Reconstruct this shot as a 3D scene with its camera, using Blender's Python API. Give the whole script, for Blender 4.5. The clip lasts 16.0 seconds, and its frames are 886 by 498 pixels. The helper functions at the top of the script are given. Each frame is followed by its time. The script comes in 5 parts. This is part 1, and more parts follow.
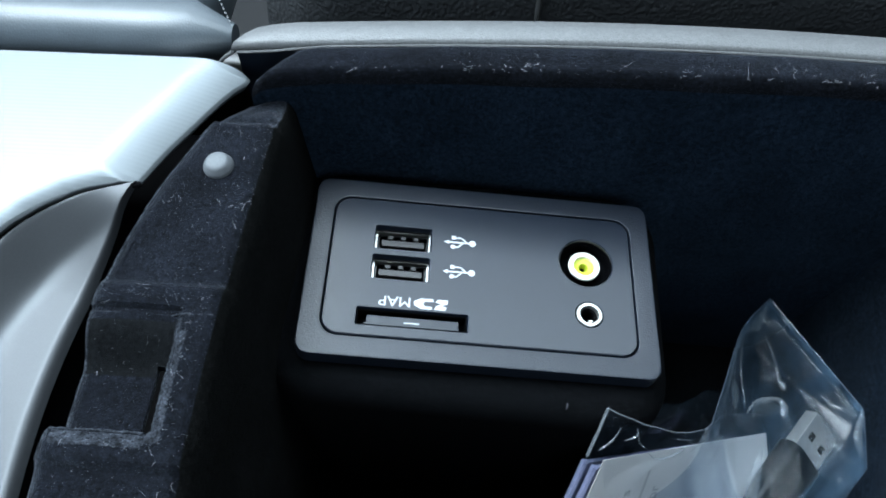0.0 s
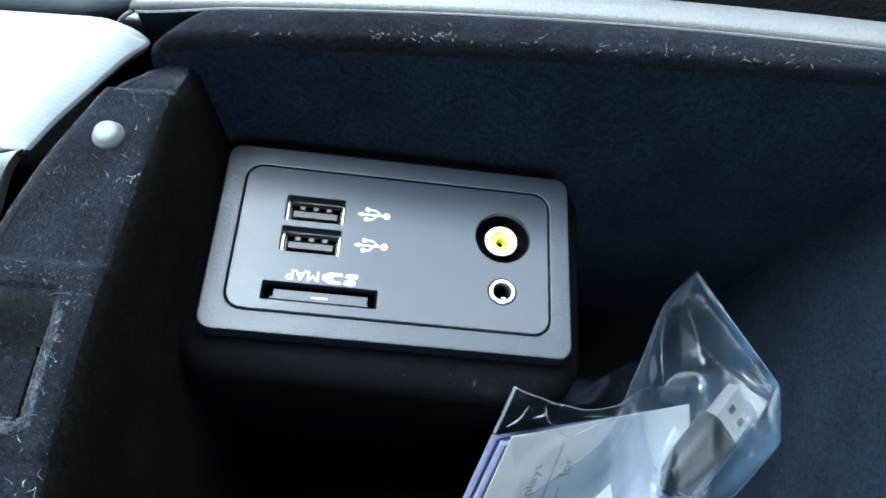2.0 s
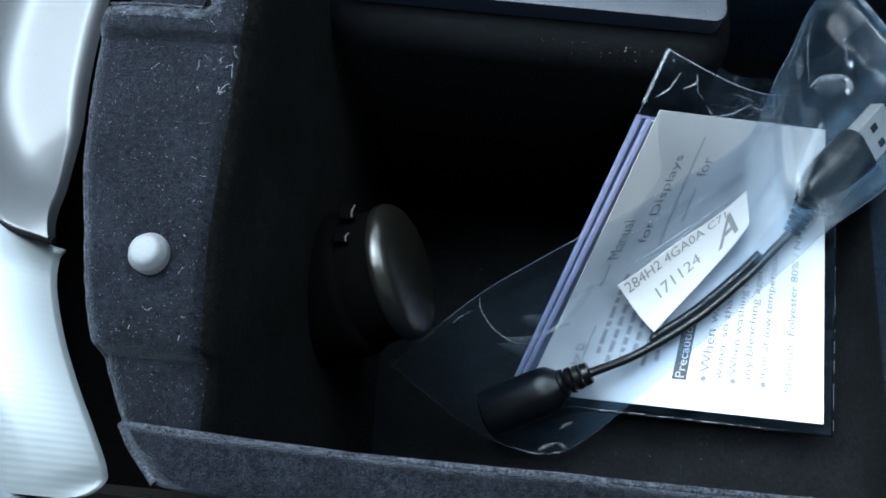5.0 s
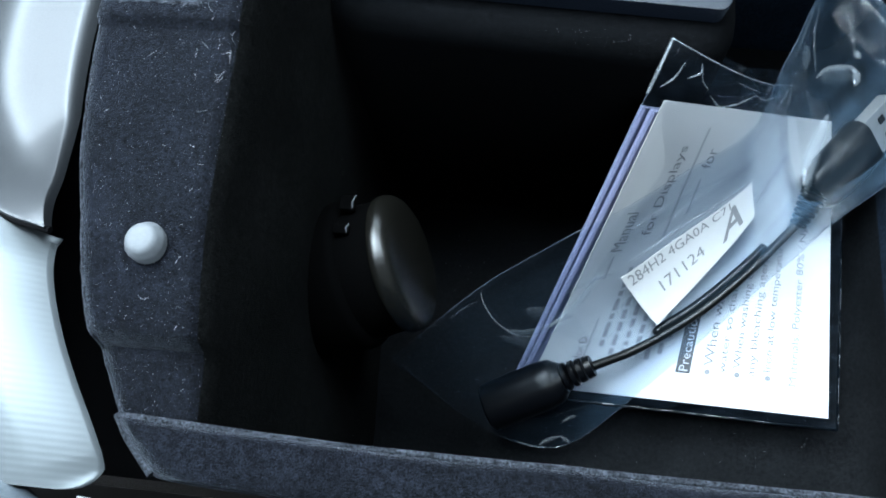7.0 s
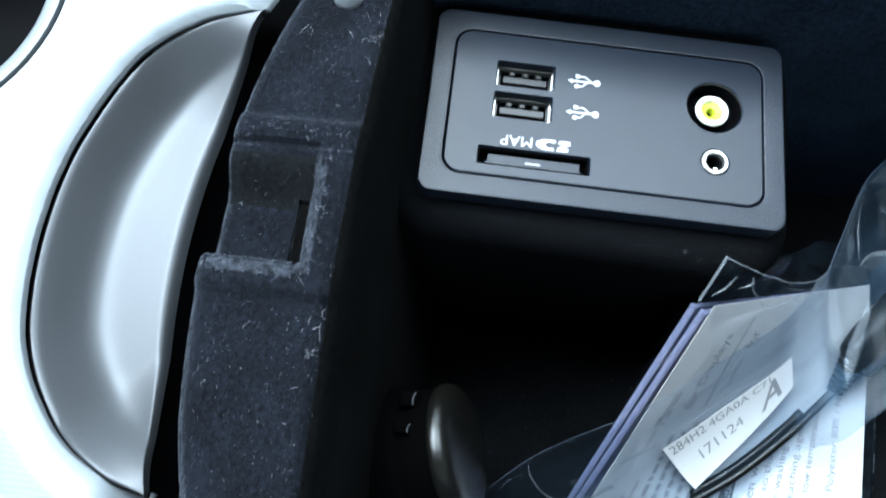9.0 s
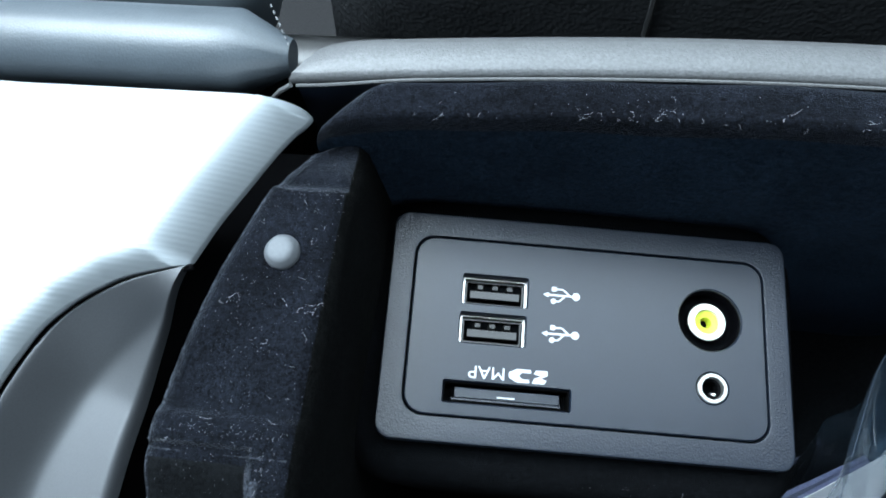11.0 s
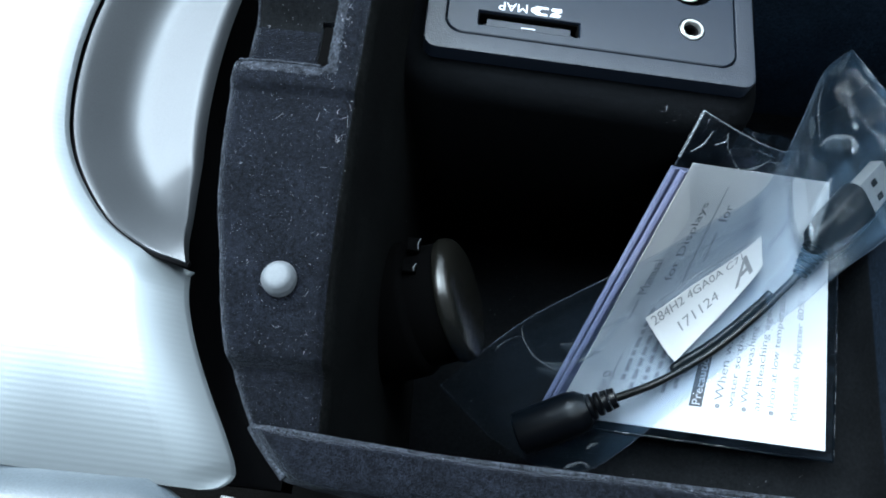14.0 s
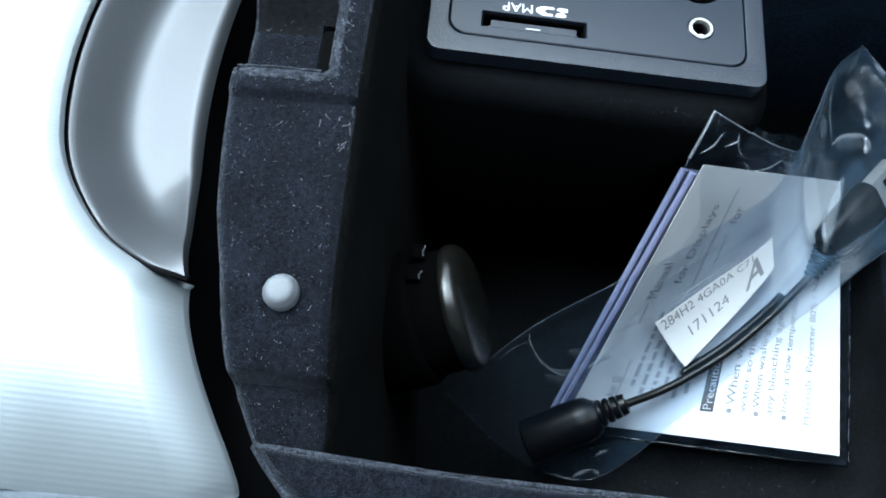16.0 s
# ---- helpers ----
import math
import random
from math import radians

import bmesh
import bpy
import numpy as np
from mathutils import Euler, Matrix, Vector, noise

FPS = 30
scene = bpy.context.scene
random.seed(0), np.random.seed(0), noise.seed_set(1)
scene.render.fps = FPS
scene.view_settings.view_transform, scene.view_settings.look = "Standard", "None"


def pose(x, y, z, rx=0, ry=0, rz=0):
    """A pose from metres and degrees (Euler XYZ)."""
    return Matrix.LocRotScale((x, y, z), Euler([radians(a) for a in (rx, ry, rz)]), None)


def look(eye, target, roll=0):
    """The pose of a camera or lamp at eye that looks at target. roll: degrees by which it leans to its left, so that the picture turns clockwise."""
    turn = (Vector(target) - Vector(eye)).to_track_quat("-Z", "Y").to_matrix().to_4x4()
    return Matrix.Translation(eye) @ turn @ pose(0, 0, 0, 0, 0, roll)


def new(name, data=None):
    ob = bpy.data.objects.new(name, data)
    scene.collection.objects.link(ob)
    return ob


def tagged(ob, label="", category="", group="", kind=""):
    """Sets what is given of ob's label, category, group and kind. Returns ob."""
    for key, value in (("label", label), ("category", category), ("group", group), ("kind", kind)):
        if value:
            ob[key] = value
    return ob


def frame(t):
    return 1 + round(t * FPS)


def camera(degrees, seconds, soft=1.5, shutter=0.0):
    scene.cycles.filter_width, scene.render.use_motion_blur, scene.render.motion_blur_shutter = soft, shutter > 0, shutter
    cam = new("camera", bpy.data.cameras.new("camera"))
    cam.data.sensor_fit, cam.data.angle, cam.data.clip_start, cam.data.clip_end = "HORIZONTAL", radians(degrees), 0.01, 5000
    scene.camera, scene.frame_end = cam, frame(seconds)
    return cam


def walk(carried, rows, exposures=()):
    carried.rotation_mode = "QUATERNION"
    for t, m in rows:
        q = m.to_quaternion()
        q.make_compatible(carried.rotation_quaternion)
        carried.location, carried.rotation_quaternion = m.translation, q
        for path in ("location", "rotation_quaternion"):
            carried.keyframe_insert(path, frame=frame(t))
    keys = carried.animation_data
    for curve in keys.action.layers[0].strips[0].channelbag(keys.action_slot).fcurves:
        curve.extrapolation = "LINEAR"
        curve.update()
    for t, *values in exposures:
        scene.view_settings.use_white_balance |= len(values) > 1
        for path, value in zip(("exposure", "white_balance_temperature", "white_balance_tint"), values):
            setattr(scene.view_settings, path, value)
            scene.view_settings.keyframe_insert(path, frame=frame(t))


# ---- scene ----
cam = camera(60.2, 16.0, soft=1.8, shutter=0.2)
PATH = [
    (0, (0.05392, 0.00716, 0.12382), (0.04443, 0.11032, -0.04726), -1.65),
    (0.5, (0.06063, 0.01889, 0.12021), (0.05228, 0.11356, -0.05576), -0.32),
    (1, (0.06789, 0.02186, 0.12133), (0.06279, 0.109, -0.05861), 0.70),
    (1.5, (0.07246, 0.02043, 0.12031), (0.07016, 0.10863, -0.05917), 1.97),
    (2, (0.06897, 0.01612, 0.1235), (0.06572, 0.10719, -0.05453), 2.23),
    (2.5, (0.06827, 0.00372, 0.11857), (0.06231, 0.09129, -0.06114), -0.68),
    (2.7, (0.06785, -0.00735, 0.11731), (0.05705, 0.07567, -0.06432), -5.83),
    (2.9, (0.05907, -0.01702, 0.11275), (0.04797, 0.05785, -0.07238), -7.85),
    (3, (0.06049, -0.01956, 0.10652), (0.04257, 0.04939, -0.08036), -14.29),
    (3.5, (0.0542, -0.01899, 0.10263), (0.03764, 0.04204, -0.08711), -13.02),
    (4, (0.05356, -0.03102, 0.10505), (0.03659, 0.03344, -0.08352), -11.08),
    (6.5, (0.055, -0.03148, 0.10413), (0.03521, 0.03048, -0.085), -12.22),
    (7, (0.05461, -0.03152, 0.10328), (0.03523, 0.0305, -0.08587), -12.13),
    (7.5, (0.05547, -0.03185, 0.10313), (0.03587, 0.03079, -0.0858), -11.92),
    (8, (0.05492, -0.03168, 0.10296), (0.03586, 0.03178, -0.08575), -11.26),
    (8.5, (0.04844, -0.03109, 0.10301), (0.03272, 0.03662, -0.08452), -7.99),
    (8.8, (0.03737, -0.00797, 0.12283), (0.01938, 0.05785, -0.06517), -8.21),
    (9, (0.04015, 0.00824, 0.12555), (0.01827, 0.06926, -0.06365), -12.62),
    (9.2, (0.03848, 0.02689, 0.12227), (0.01805, 0.08743, -0.06724), -12.43),
    (9.4, (0.03468, 0.04917, 0.11615), (0.01977, 0.10904, -0.0741), -9.24),
    (9.5, (0.04205, 0.05235, 0.11367), (0.01764, 0.11932, -0.07319), -15.39),
    (9.7, (0.04188, 0.06682, 0.10794), (0.01793, 0.12819, -0.0809), -17.37),
    (12, (0.03886, 0.03859, 0.13034), (0.02161, 0.10573, -0.05726), -8.45),
    (12.5, (0.03573, 0.00912, 0.13066), (0.02023, 0.08088, -0.05538), -6.69),
    (13, (0.03373, -0.01501, 0.13017), (0.01751, 0.05764, -0.05547), -6.87),
    (13.5, (0.03511, -0.02491, 0.12884), (0.02105, 0.04837, -0.05672), -5.29),
    (14, (0.03627, -0.0385, 0.1241), (0.02317, 0.03206, -0.06258), -3.93),
    (14.5, (0.03537, -0.03735, 0.12348), (0.02229, 0.03246, -0.06349), -3.65),
    (15, (0.03496, -0.03695, 0.12432), (0.02065, 0.03341, -0.06234), -4.70),
    (15.5, (0.035, -0.03588, 0.12335), (0.01991, 0.03398, -0.06344), -5.22),
    (16, (0.03488, -0.03512, 0.12091), (0.02137, 0.03492, -0.06594), -4.93),
]
walk(cam, [(t, look(eye, target, roll)) for t, eye, target, roll in PATH], [(0, -0.28), (0.5, 0.36), (1.0, 0.56), (2.2, 0.52), (2.8, 0.36), (3.4, 0.36), (8.4, 0.38), (9.2, 0.15), (9.6, -0.03), (12, -0.22), (12.5, -0.16), (13.2, 0.12), (16, 0.18)])

# ---------------------------------------------------------------- world and light
SKY = bpy.data.worlds.new("sky")
scene.world = SKY
SKY.use_nodes = True
_n = SKY.node_tree.nodes
_sky = _n.new("ShaderNodeTexSky")
_sky.sky_type, _sky.sun_disc = "NISHITA", False
_sky.sun_elevation, _sky.sun_rotation = radians(48), radians(-60)
SKY.node_tree.links.new(_sky.outputs[0], _n["Background"].inputs[0])
_n["Background"].inputs[1].default_value = 0.10

SUN_LIGHT = bpy.data.lights.new("sun", "SUN")
SUN_LIGHT.energy, SUN_LIGHT.angle, SUN_LIGHT.color = 0.6, radians(12), (1.0, 0.97, 0.93)
sun = new("sun", SUN_LIGHT)
sun.matrix_world = look((-3.0, 2.0, 4.0), (0, 0, 0))


def window_lamp(name, eye, target, width, height, watts, color):
    data = bpy.data.lights.new(name, "AREA")
    data.shape, data.size, data.size_y, data.energy, data.color = "RECTANGLE", width, height, watts, color
    ob = new(name, data)
    ob.matrix_world = look(eye, target)
    return ob


COOL = (0.72, 0.885, 1.0)
window_lamp("windscreen_light", (-0.92, 0.18, 0.60), (0.05, 0.05, -0.05), 1.20, 0.50, 12, COOL)
window_lamp("far_window_light", (-0.05, 0.96, 0.58), (0.05, 0.05, -0.05), 1.10, 0.34, 7, COOL)
window_lamp("near_window_light", (0.26, -0.78, 0.51), (0.05, 0.05, -0.05), 0.90, 0.44, 5.2, COOL)
window_lamp("sunroof_light", (-0.36, 0.38, 0.835), (-0.36, 0.38, 0.0), 0.62, 0.58, 49, COOL)
window_lamp("rear_roof_glass_light", (0.365, 0.445, 0.835), (0.365, 0.445, 0.0), 0.65, 0.53, 13, COOL)

# ---------------------------------------------------------------- materials


def shader(name, color, rough=0.6, metal=0.0, grain=(), bump=(), sheen=0.0, spec=0.5, coat=0.0):
    """grain: (scale, amount) pairs that lighten and darken the colour; bump: (kind, scale, height) layers."""
    mat = bpy.data.materials.new(name)
    mat.use_nodes = True
    nodes, links = mat.node_tree.nodes, mat.node_tree.links
    b = nodes["Principled BSDF"]
    b.inputs["Base Color"].default_value = (*color, 1)
    b.inputs["Roughness"].default_value = rough
    b.inputs["Metallic"].default_value = metal
    b.inputs["Specular IOR Level"].default_value = spec
    b.inputs["Coat Weight"].default_value = coat
    if sheen:
        b.inputs["Sheen Weight"].default_value = sheen
        b.inputs["Sheen Roughness"].default_value = 0.24
        b.inputs["Sheen Tint"].default_value = (0.75, 0.85, 1.0, 1)
    where = nodes.new("ShaderNodeTexCoord").outputs["Object"]
    last = None
    for scale, amount in grain:
        tex = nodes.new("ShaderNodeTexNoise")
        tex.inputs["Scale"].default_value, tex.inputs["Detail"].default_value = scale, 3
        links.new(where, tex.inputs["Vector"])
        ramp = nodes.new("ShaderNodeMapRange")
        ramp.inputs["From Min"].default_value, ramp.inputs["From Max"].default_value = 0.3, 0.7
        ramp.inputs["To Min"].default_value, ramp.inputs["To Max"].default_value = 1 - amount, 1 + amount
        links.new(tex.outputs["Fac"], ramp.inputs["Value"])
        mul = nodes.new("ShaderNodeVectorMath")
        mul.operation = "SCALE"
        if last is None:
            mul.inputs[0].default_value = color
        else:
            links.new(last, mul.inputs[0])
        links.new(ramp.outputs["Result"], mul.inputs["Scale"])
        last = mul.outputs[0]
    if last is not None:
        links.new(last, b.inputs["Base Color"])
    normal = None
    for kind, scale, height in bump:
        if kind == "cells":
            tex = nodes.new("ShaderNodeTexVoronoi")
            tex.feature = "SMOOTH_F1"
            out = tex.outputs["Distance"]
        elif kind == "ribs":
            tex = nodes.new("ShaderNodeTexWave")
            tex.bands_direction = "Y"
            out = tex.outputs["Fac"]
        else:
            tex = nodes.new("ShaderNodeTexNoise")
            tex.inputs["Detail"].default_value = 4
            out = tex.outputs["Fac"]
        tex.inputs["Scale"].default_value = scale
        links.new(where, tex.inputs["Vector"])
        bn = nodes.new("ShaderNodeBump")
        bn.inputs["Distance"].default_value = height
        links.new(out, bn.inputs["Height"])
        if normal is not None:
            links.new(normal, bn.inputs["Normal"])
        normal = bn.outputs["Normal"]
    if normal is not None:
        links.new(normal, b.inputs["Normal"])
    return mat


def film_shader(name, tint, haze, rough, gloss=1.0, ripple=400, milky=(0.42, 0.64, 0.92), streaks=(6, 22), crumpled=0.0, facing=0.05):
    """Thin clear plastic film: mostly see-through, glossy at a slant, with a little milky haze."""
    mat = bpy.data.materials.new(name)
    mat.use_nodes = True
    nodes, links = mat.node_tree.nodes, mat.node_tree.links
    nodes.remove(nodes["Principled BSDF"])
    out = nodes["Material Output"]
    clear, shine, milk = nodes.new("ShaderNodeBsdfTransparent"), nodes.new("ShaderNodeBsdfGlossy"), nodes.new("ShaderNodeBsdfTranslucent")
    white = nodes.new("ShaderNodeBsdfDiffuse")
    clear.inputs[0].default_value = (*tint, 1)
    shine.inputs["Roughness"].default_value = rough
    for n in (milk, white):
        n.inputs[0].default_value = (*milky, 1)
    fres = nodes.new("ShaderNodeLayerWeight")
    fres.inputs["Blend"].default_value = 0.5
    power = nodes.new("ShaderNodeMath")
    power.operation = "POWER"
    power.inputs[1].default_value = 4.5
    links.new(fres.outputs["Facing"], power.inputs[0])
    least = nodes.new("ShaderNodeMath")
    least.operation = "MULTIPLY_ADD"
    least.inputs[1].default_value, least.inputs[2].default_value = 0.90, facing
    links.new(power.outputs[0], least.inputs[0])
    where = nodes.new("ShaderNodeTexCoord").outputs["Object"]
    tex = nodes.new("ShaderNodeTexNoise")
    tex.inputs["Scale"].default_value, tex.inputs["Detail"].default_value = ripple, 2
    links.new(where, tex.inputs["Vector"])
    bn = nodes.new("ShaderNodeBump")
    bn.inputs["Distance"].default_value = 0.00012
    links.new(tex.outputs["Fac"], bn.inputs["Height"])
    for n in (shine, fres):
        links.new(bn.outputs[0], n.inputs["Normal"])
    both = nodes.new("ShaderNodeMixShader")
    both.inputs[0].default_value = 0.5
    links.new(white.outputs[0], both.inputs[1])
    links.new(milk.outputs[0], both.inputs[2])
    body = nodes.new("ShaderNodeMixShader")
    hz = nodes.new("ShaderNodeMapRange")
    hz.inputs["From Min"].default_value, hz.inputs["From Max"].default_value = 0.35, 0.75
    hz.inputs["To Min"].default_value, hz.inputs["To Max"].default_value = haze * 0.3, haze * 2.0
    tex2 = nodes.new("ShaderNodeTexNoise")
    tex2.inputs["Scale"].default_value, tex2.inputs["Detail"].default_value = 1.0, 2
    tex2.inputs["Distortion"].default_value = 0.8
    stretch = nodes.new("ShaderNodeMapping")
    stretch.inputs["Scale"].default_value = (*streaks, 1)
    stretch.inputs["Rotation"].default_value = (0, 0, 0.25)
    links.new(nodes.new("ShaderNodeTexCoord").outputs["UV"], stretch.inputs["Vector"])
    links.new(stretch.outputs[0], tex2.inputs["Vector"])
    links.new(tex2.outputs["Fac"], hz.inputs["Value"])
    # crumpled: haze painted stronger along the sheet, in place of reflected light
    if crumpled:
        split = nodes.new("ShaderNodeSeparateXYZ")
        links.new(stretch.inputs["Vector"].links[0].from_socket, split.inputs[0])
        grow = nodes.new("ShaderNodeMapRange")
        grow.interpolation_type = "SMOOTHSTEP"
        grow.inputs["From Min"].default_value, grow.inputs["From Max"].default_value = 0.16, 0.66
        grow.inputs["To Min"].default_value, grow.inputs["To Max"].default_value = 0.32, crumpled
        links.new(split.outputs["X"], grow.inputs["Value"])
        more = nodes.new("ShaderNodeMath")
        more.operation = "MULTIPLY"
        links.new(hz.outputs["Result"], more.inputs[0])
        links.new(grow.outputs["Result"], more.inputs[1])
        links.new(more.outputs[0], body.inputs[0])
    else:
        links.new(hz.outputs["Result"], body.inputs[0])
    links.new(clear.outputs[0], body.inputs[1])
    links.new(both.outputs[0], body.inputs[2])
    g = nodes.new("ShaderNodeMath")
    g.operation = "MULTIPLY"
    g.inputs[1].default_value = gloss
    links.new(least.outputs[0], g.inputs[0])
    top = nodes.new("ShaderNodeMixShader")
    links.new(g.outputs[0], top.inputs[0])
    links.new(body.outputs[0], top.inputs[1])
    links.new(shine.outputs[0], top.inputs[2])
    links.new(top.outputs[0], out.inputs["Surface"])
    return mat


# Bin felt darkened to stand for the shade on the socket ledge.
SHADED_FELT = shader("shaded_black_felt", (0.0020, 0.0023, 0.0028), 0.95, grain=((4200, 0.7), (900, 0.35)), bump=(("noise", 4200, 0.0003), ("noise", 700, 0.0001)), spec=0.03)
# Two bluer, paler copies of the bin felt, painting window light on the walls.
LIT_LINER_FELT = shader("lit_felt_lining", (0.0054, 0.0088, 0.0138), 0.95, grain=((4200, 0.8), (900, 0.4), (60, 0.25)), bump=(("noise", 4200, 0.0003), ("noise", 700, 0.0001)), sheen=0.03, spec=0.03)
LIT_WALL_FELT = shader("lit_felt_wall", (0.0076, 0.0134, 0.0222), 0.95, grain=((4200, 0.8), (900, 0.4), (60, 0.25)), bump=(("noise", 4200, 0.0003), ("noise", 700, 0.0001)), sheen=0.03, spec=0.03)
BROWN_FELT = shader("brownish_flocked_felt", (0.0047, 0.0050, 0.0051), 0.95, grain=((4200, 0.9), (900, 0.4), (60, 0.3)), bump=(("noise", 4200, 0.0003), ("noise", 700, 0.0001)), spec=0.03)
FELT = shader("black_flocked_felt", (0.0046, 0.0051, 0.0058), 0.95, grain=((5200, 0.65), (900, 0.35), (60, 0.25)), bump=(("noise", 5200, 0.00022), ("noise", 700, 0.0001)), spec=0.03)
DUSTY_FELT = shader("dusty_flocked_felt", (0.0042, 0.0050, 0.0073), 0.95, grain=((4200, 1.0), (1100, 0.5), (90, 0.35)), bump=(("noise", 4200, 0.00035), ("noise", 700, 0.00012)), sheen=0.15, spec=0.05)
# Paler felt that stands for light caught along the rim's edges.
LIT_EDGE_FELT = shader("lit_edge_flocking", (0.023, 0.026, 0.032), 0.95, grain=((3000, 0.9), (500, 0.5)), bump=(("noise", 4200, 0.0004),), spec=0.05)
PANEL = shader("grained_charcoal_plastic", (0.0074, 0.0104, 0.0170), 0.38, grain=((300, 0.06), (5000, 0.3)), bump=(("cells", 2600, 0.00005), ("noise", 4200, 0.00003)), spec=0.36)
FACE = shader("satin_charcoal_plastic", (0.0060, 0.0094, 0.0165), 0.30, grain=((200, 0.06), (5000, 0.2)), bump=(("noise", 6000, 0.00002),), spec=0.36)
GLOSSY = shader("black_gloss_plastic", (0.002, 0.002, 0.0025), 0.22, grain=((600, 0.2),), spec=0.4)
SATIN_BLACK = shader("satin_black_plastic", (0.0018, 0.0019, 0.0018), 0.30, bump=(("noise", 5000, 0.00003),), spec=0.35)
BLACK = shader("deep_black_plastic", (0.0007, 0.0007, 0.0008), 0.9, spec=0.03)
GAP = shader("matt_black_plastic", (0.0030, 0.0030, 0.0034), 0.9, spec=0.03)
SILVER = shader("silver_painted_trim", (0.120, 0.133, 0.141), 0.42, metal=0.6, grain=((40, 0.02),), bump=(("ribs", 310, 0.000008),))
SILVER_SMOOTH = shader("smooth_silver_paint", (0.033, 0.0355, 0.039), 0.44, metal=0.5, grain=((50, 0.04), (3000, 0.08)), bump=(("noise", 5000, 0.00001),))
VINYL = shader("grained_grey_vinyl", (0.068, 0.069, 0.071), 0.5, grain=((1800, 0.22), (300, 0.06)), bump=(("cells", 2600, 0.00007), ("noise", 4500, 0.00003)))
LEATHER = shader("blue_grey_leather", (0.046, 0.056, 0.065), 0.38, grain=((80, 0.10), (2600, 0.12)), bump=(("cells", 2600, 0.00003),))
SEAT = shader("black_seat_leather", (0.012, 0.0135, 0.0155), 0.55, grain=((90, 0.2),), bump=(("cells", 900, 0.0003),))
CARPET = shader("black_carpet", (0.012, 0.012, 0.013), 0.95, grain=((800, 0.5),), bump=(("noise", 800, 0.001),))
THREAD = shader("pale_thread", (0.10, 0.105, 0.11), 0.8, grain=((900, 0.2),))
RUBBER = shader("grey_rubber", (0.085, 0.091, 0.099), 0.6, grain=((1500, 0.06),), bump=(("noise", 2500, 0.00004),), spec=0.3)
PLUG_METAL = shader("satin_plug_metal", (0.56, 0.56, 0.55), 0.38, metal=0.8, grain=((400, 0.06),))
CHROME = shader("bright_nickel", (0.66, 0.655, 0.63), 0.30, metal=1.0, grain=((400, 0.05),))
JACK_METAL = shader("dull_nickel", (0.40, 0.40, 0.385), 0.34, metal=0.9, grain=((400, 0.1),))
INK_GREY = shader("faint_grey_ink", (0.38, 0.39, 0.40), 0.8)
INK_SMALL = shader("small_grey_print", (0.30, 0.305, 0.315), 0.8)
INK_DARK = shader("black_ink", (0.07, 0.072, 0.076), 0.8)
INK_WHITE = shader("white_printing", (0.40, 0.42, 0.45), 0.6)
INK_BLACK = shader("grey_black_ink", (0.21, 0.215, 0.225), 0.8)
YELLOW = shader("yellow_plastic", (0.40, 0.45, 0.03), 0.4)
IVORY = shader("ivory_metal_ring", (0.72, 0.72, 0.62), 0.35)
PAPER = shader("white_paper", (0.545, 0.55, 0.555), 0.85, grain=((120, 0.02),), bump=(("noise", 1500, 0.00002),))
CLOTH = shader("lavender_blue_cloth", (0.085, 0.095, 0.165), 0.9, grain=((1800, 0.25), (200, 0.1)), bump=(("noise", 2600, 0.0001),), sheen=0.3)
LINT = shader("pale_lint", (0.30, 0.31, 0.335), 0.9, grain=((900, 0.2),))
SHELL = shader("grey_cabin_lining", (0.32, 0.32, 0.325), 0.9, grain=((30, 0.1),))
# The blue milk stands for sky reflected in the bag, stronger towards one end.
BAG = film_shader("clear_bag_film", (0.92, 0.945, 0.97), 0.011, 0.22, 0.8, 250, (0.36, 0.60, 0.82), (1.4, 5.0), crumpled=1.6, facing=0.02)
BAG_UNDER = film_shader("clear_under_film", (0.94, 0.96, 0.98), 0.048, 0.24, 0.6, 200, (0.34, 0.58, 0.84), (2.0, 6.0), crumpled=2.6, facing=0.02)
# Whitish milk in these four paints highlights on film edges, folds and streaks.
FILM_EDGE = film_shader("film_edge", (0.98, 0.99, 1.0), 0.09, 0.18, 0.5, 900, (0.6, 0.72, 0.9))
FILM_GLINT = film_shader("film_crease_highlight", (0.98, 0.99, 1.0), 0.20, 0.12, 1.0, 900, (0.8, 0.88, 0.95))
FILM_MILKY = film_shader("milky_fold_highlight", (0.98, 0.99, 1.0), 0.06, 0.20, 0.5, 300, (0.62, 0.76, 0.85))
FILM_HAZE = film_shader("hazy_film", (0.98, 0.99, 1.0), 0.028, 0.22, 0.4, 300, (0.55, 0.70, 0.85))
FILM_DARK = film_shader("dark_film_edge", (0.10, 0.11, 0.13), 0.01, 0.10, 1.0, 500)
SLEEVE = film_shader("clear_sleeve_film", (0.985, 0.99, 1.0), 0.010, 0.10, 0.8, 120)
MOULDED = shader("matt_black_moulding", (0.0012, 0.0014, 0.0019), 0.30, bump=(("noise", 3000, 0.00002),), spec=0.12)
CAP = shader("satin_black_cap", (0.0050, 0.0048, 0.0040), 0.22, grain=((2500, 0.3),), bump=(("noise", 5000, 0.00004),), spec=0.55)
SEAM = shader("dark_grey_seam", (0.018, 0.019, 0.02), 0.8)
CLOTH_HEM = shader("pale_lavender_hem", (0.115, 0.125, 0.205), 0.9, grain=((1800, 0.25),), bump=(("noise", 2600, 0.0001),))

# ---------------------------------------------------------------- building helpers


def thing(name, at, label, category, kind="", group=""):
    ob = new(name)
    ob.location = at
    ob.empty_display_size = 0.01
    return tagged(ob, label, category, group, kind)


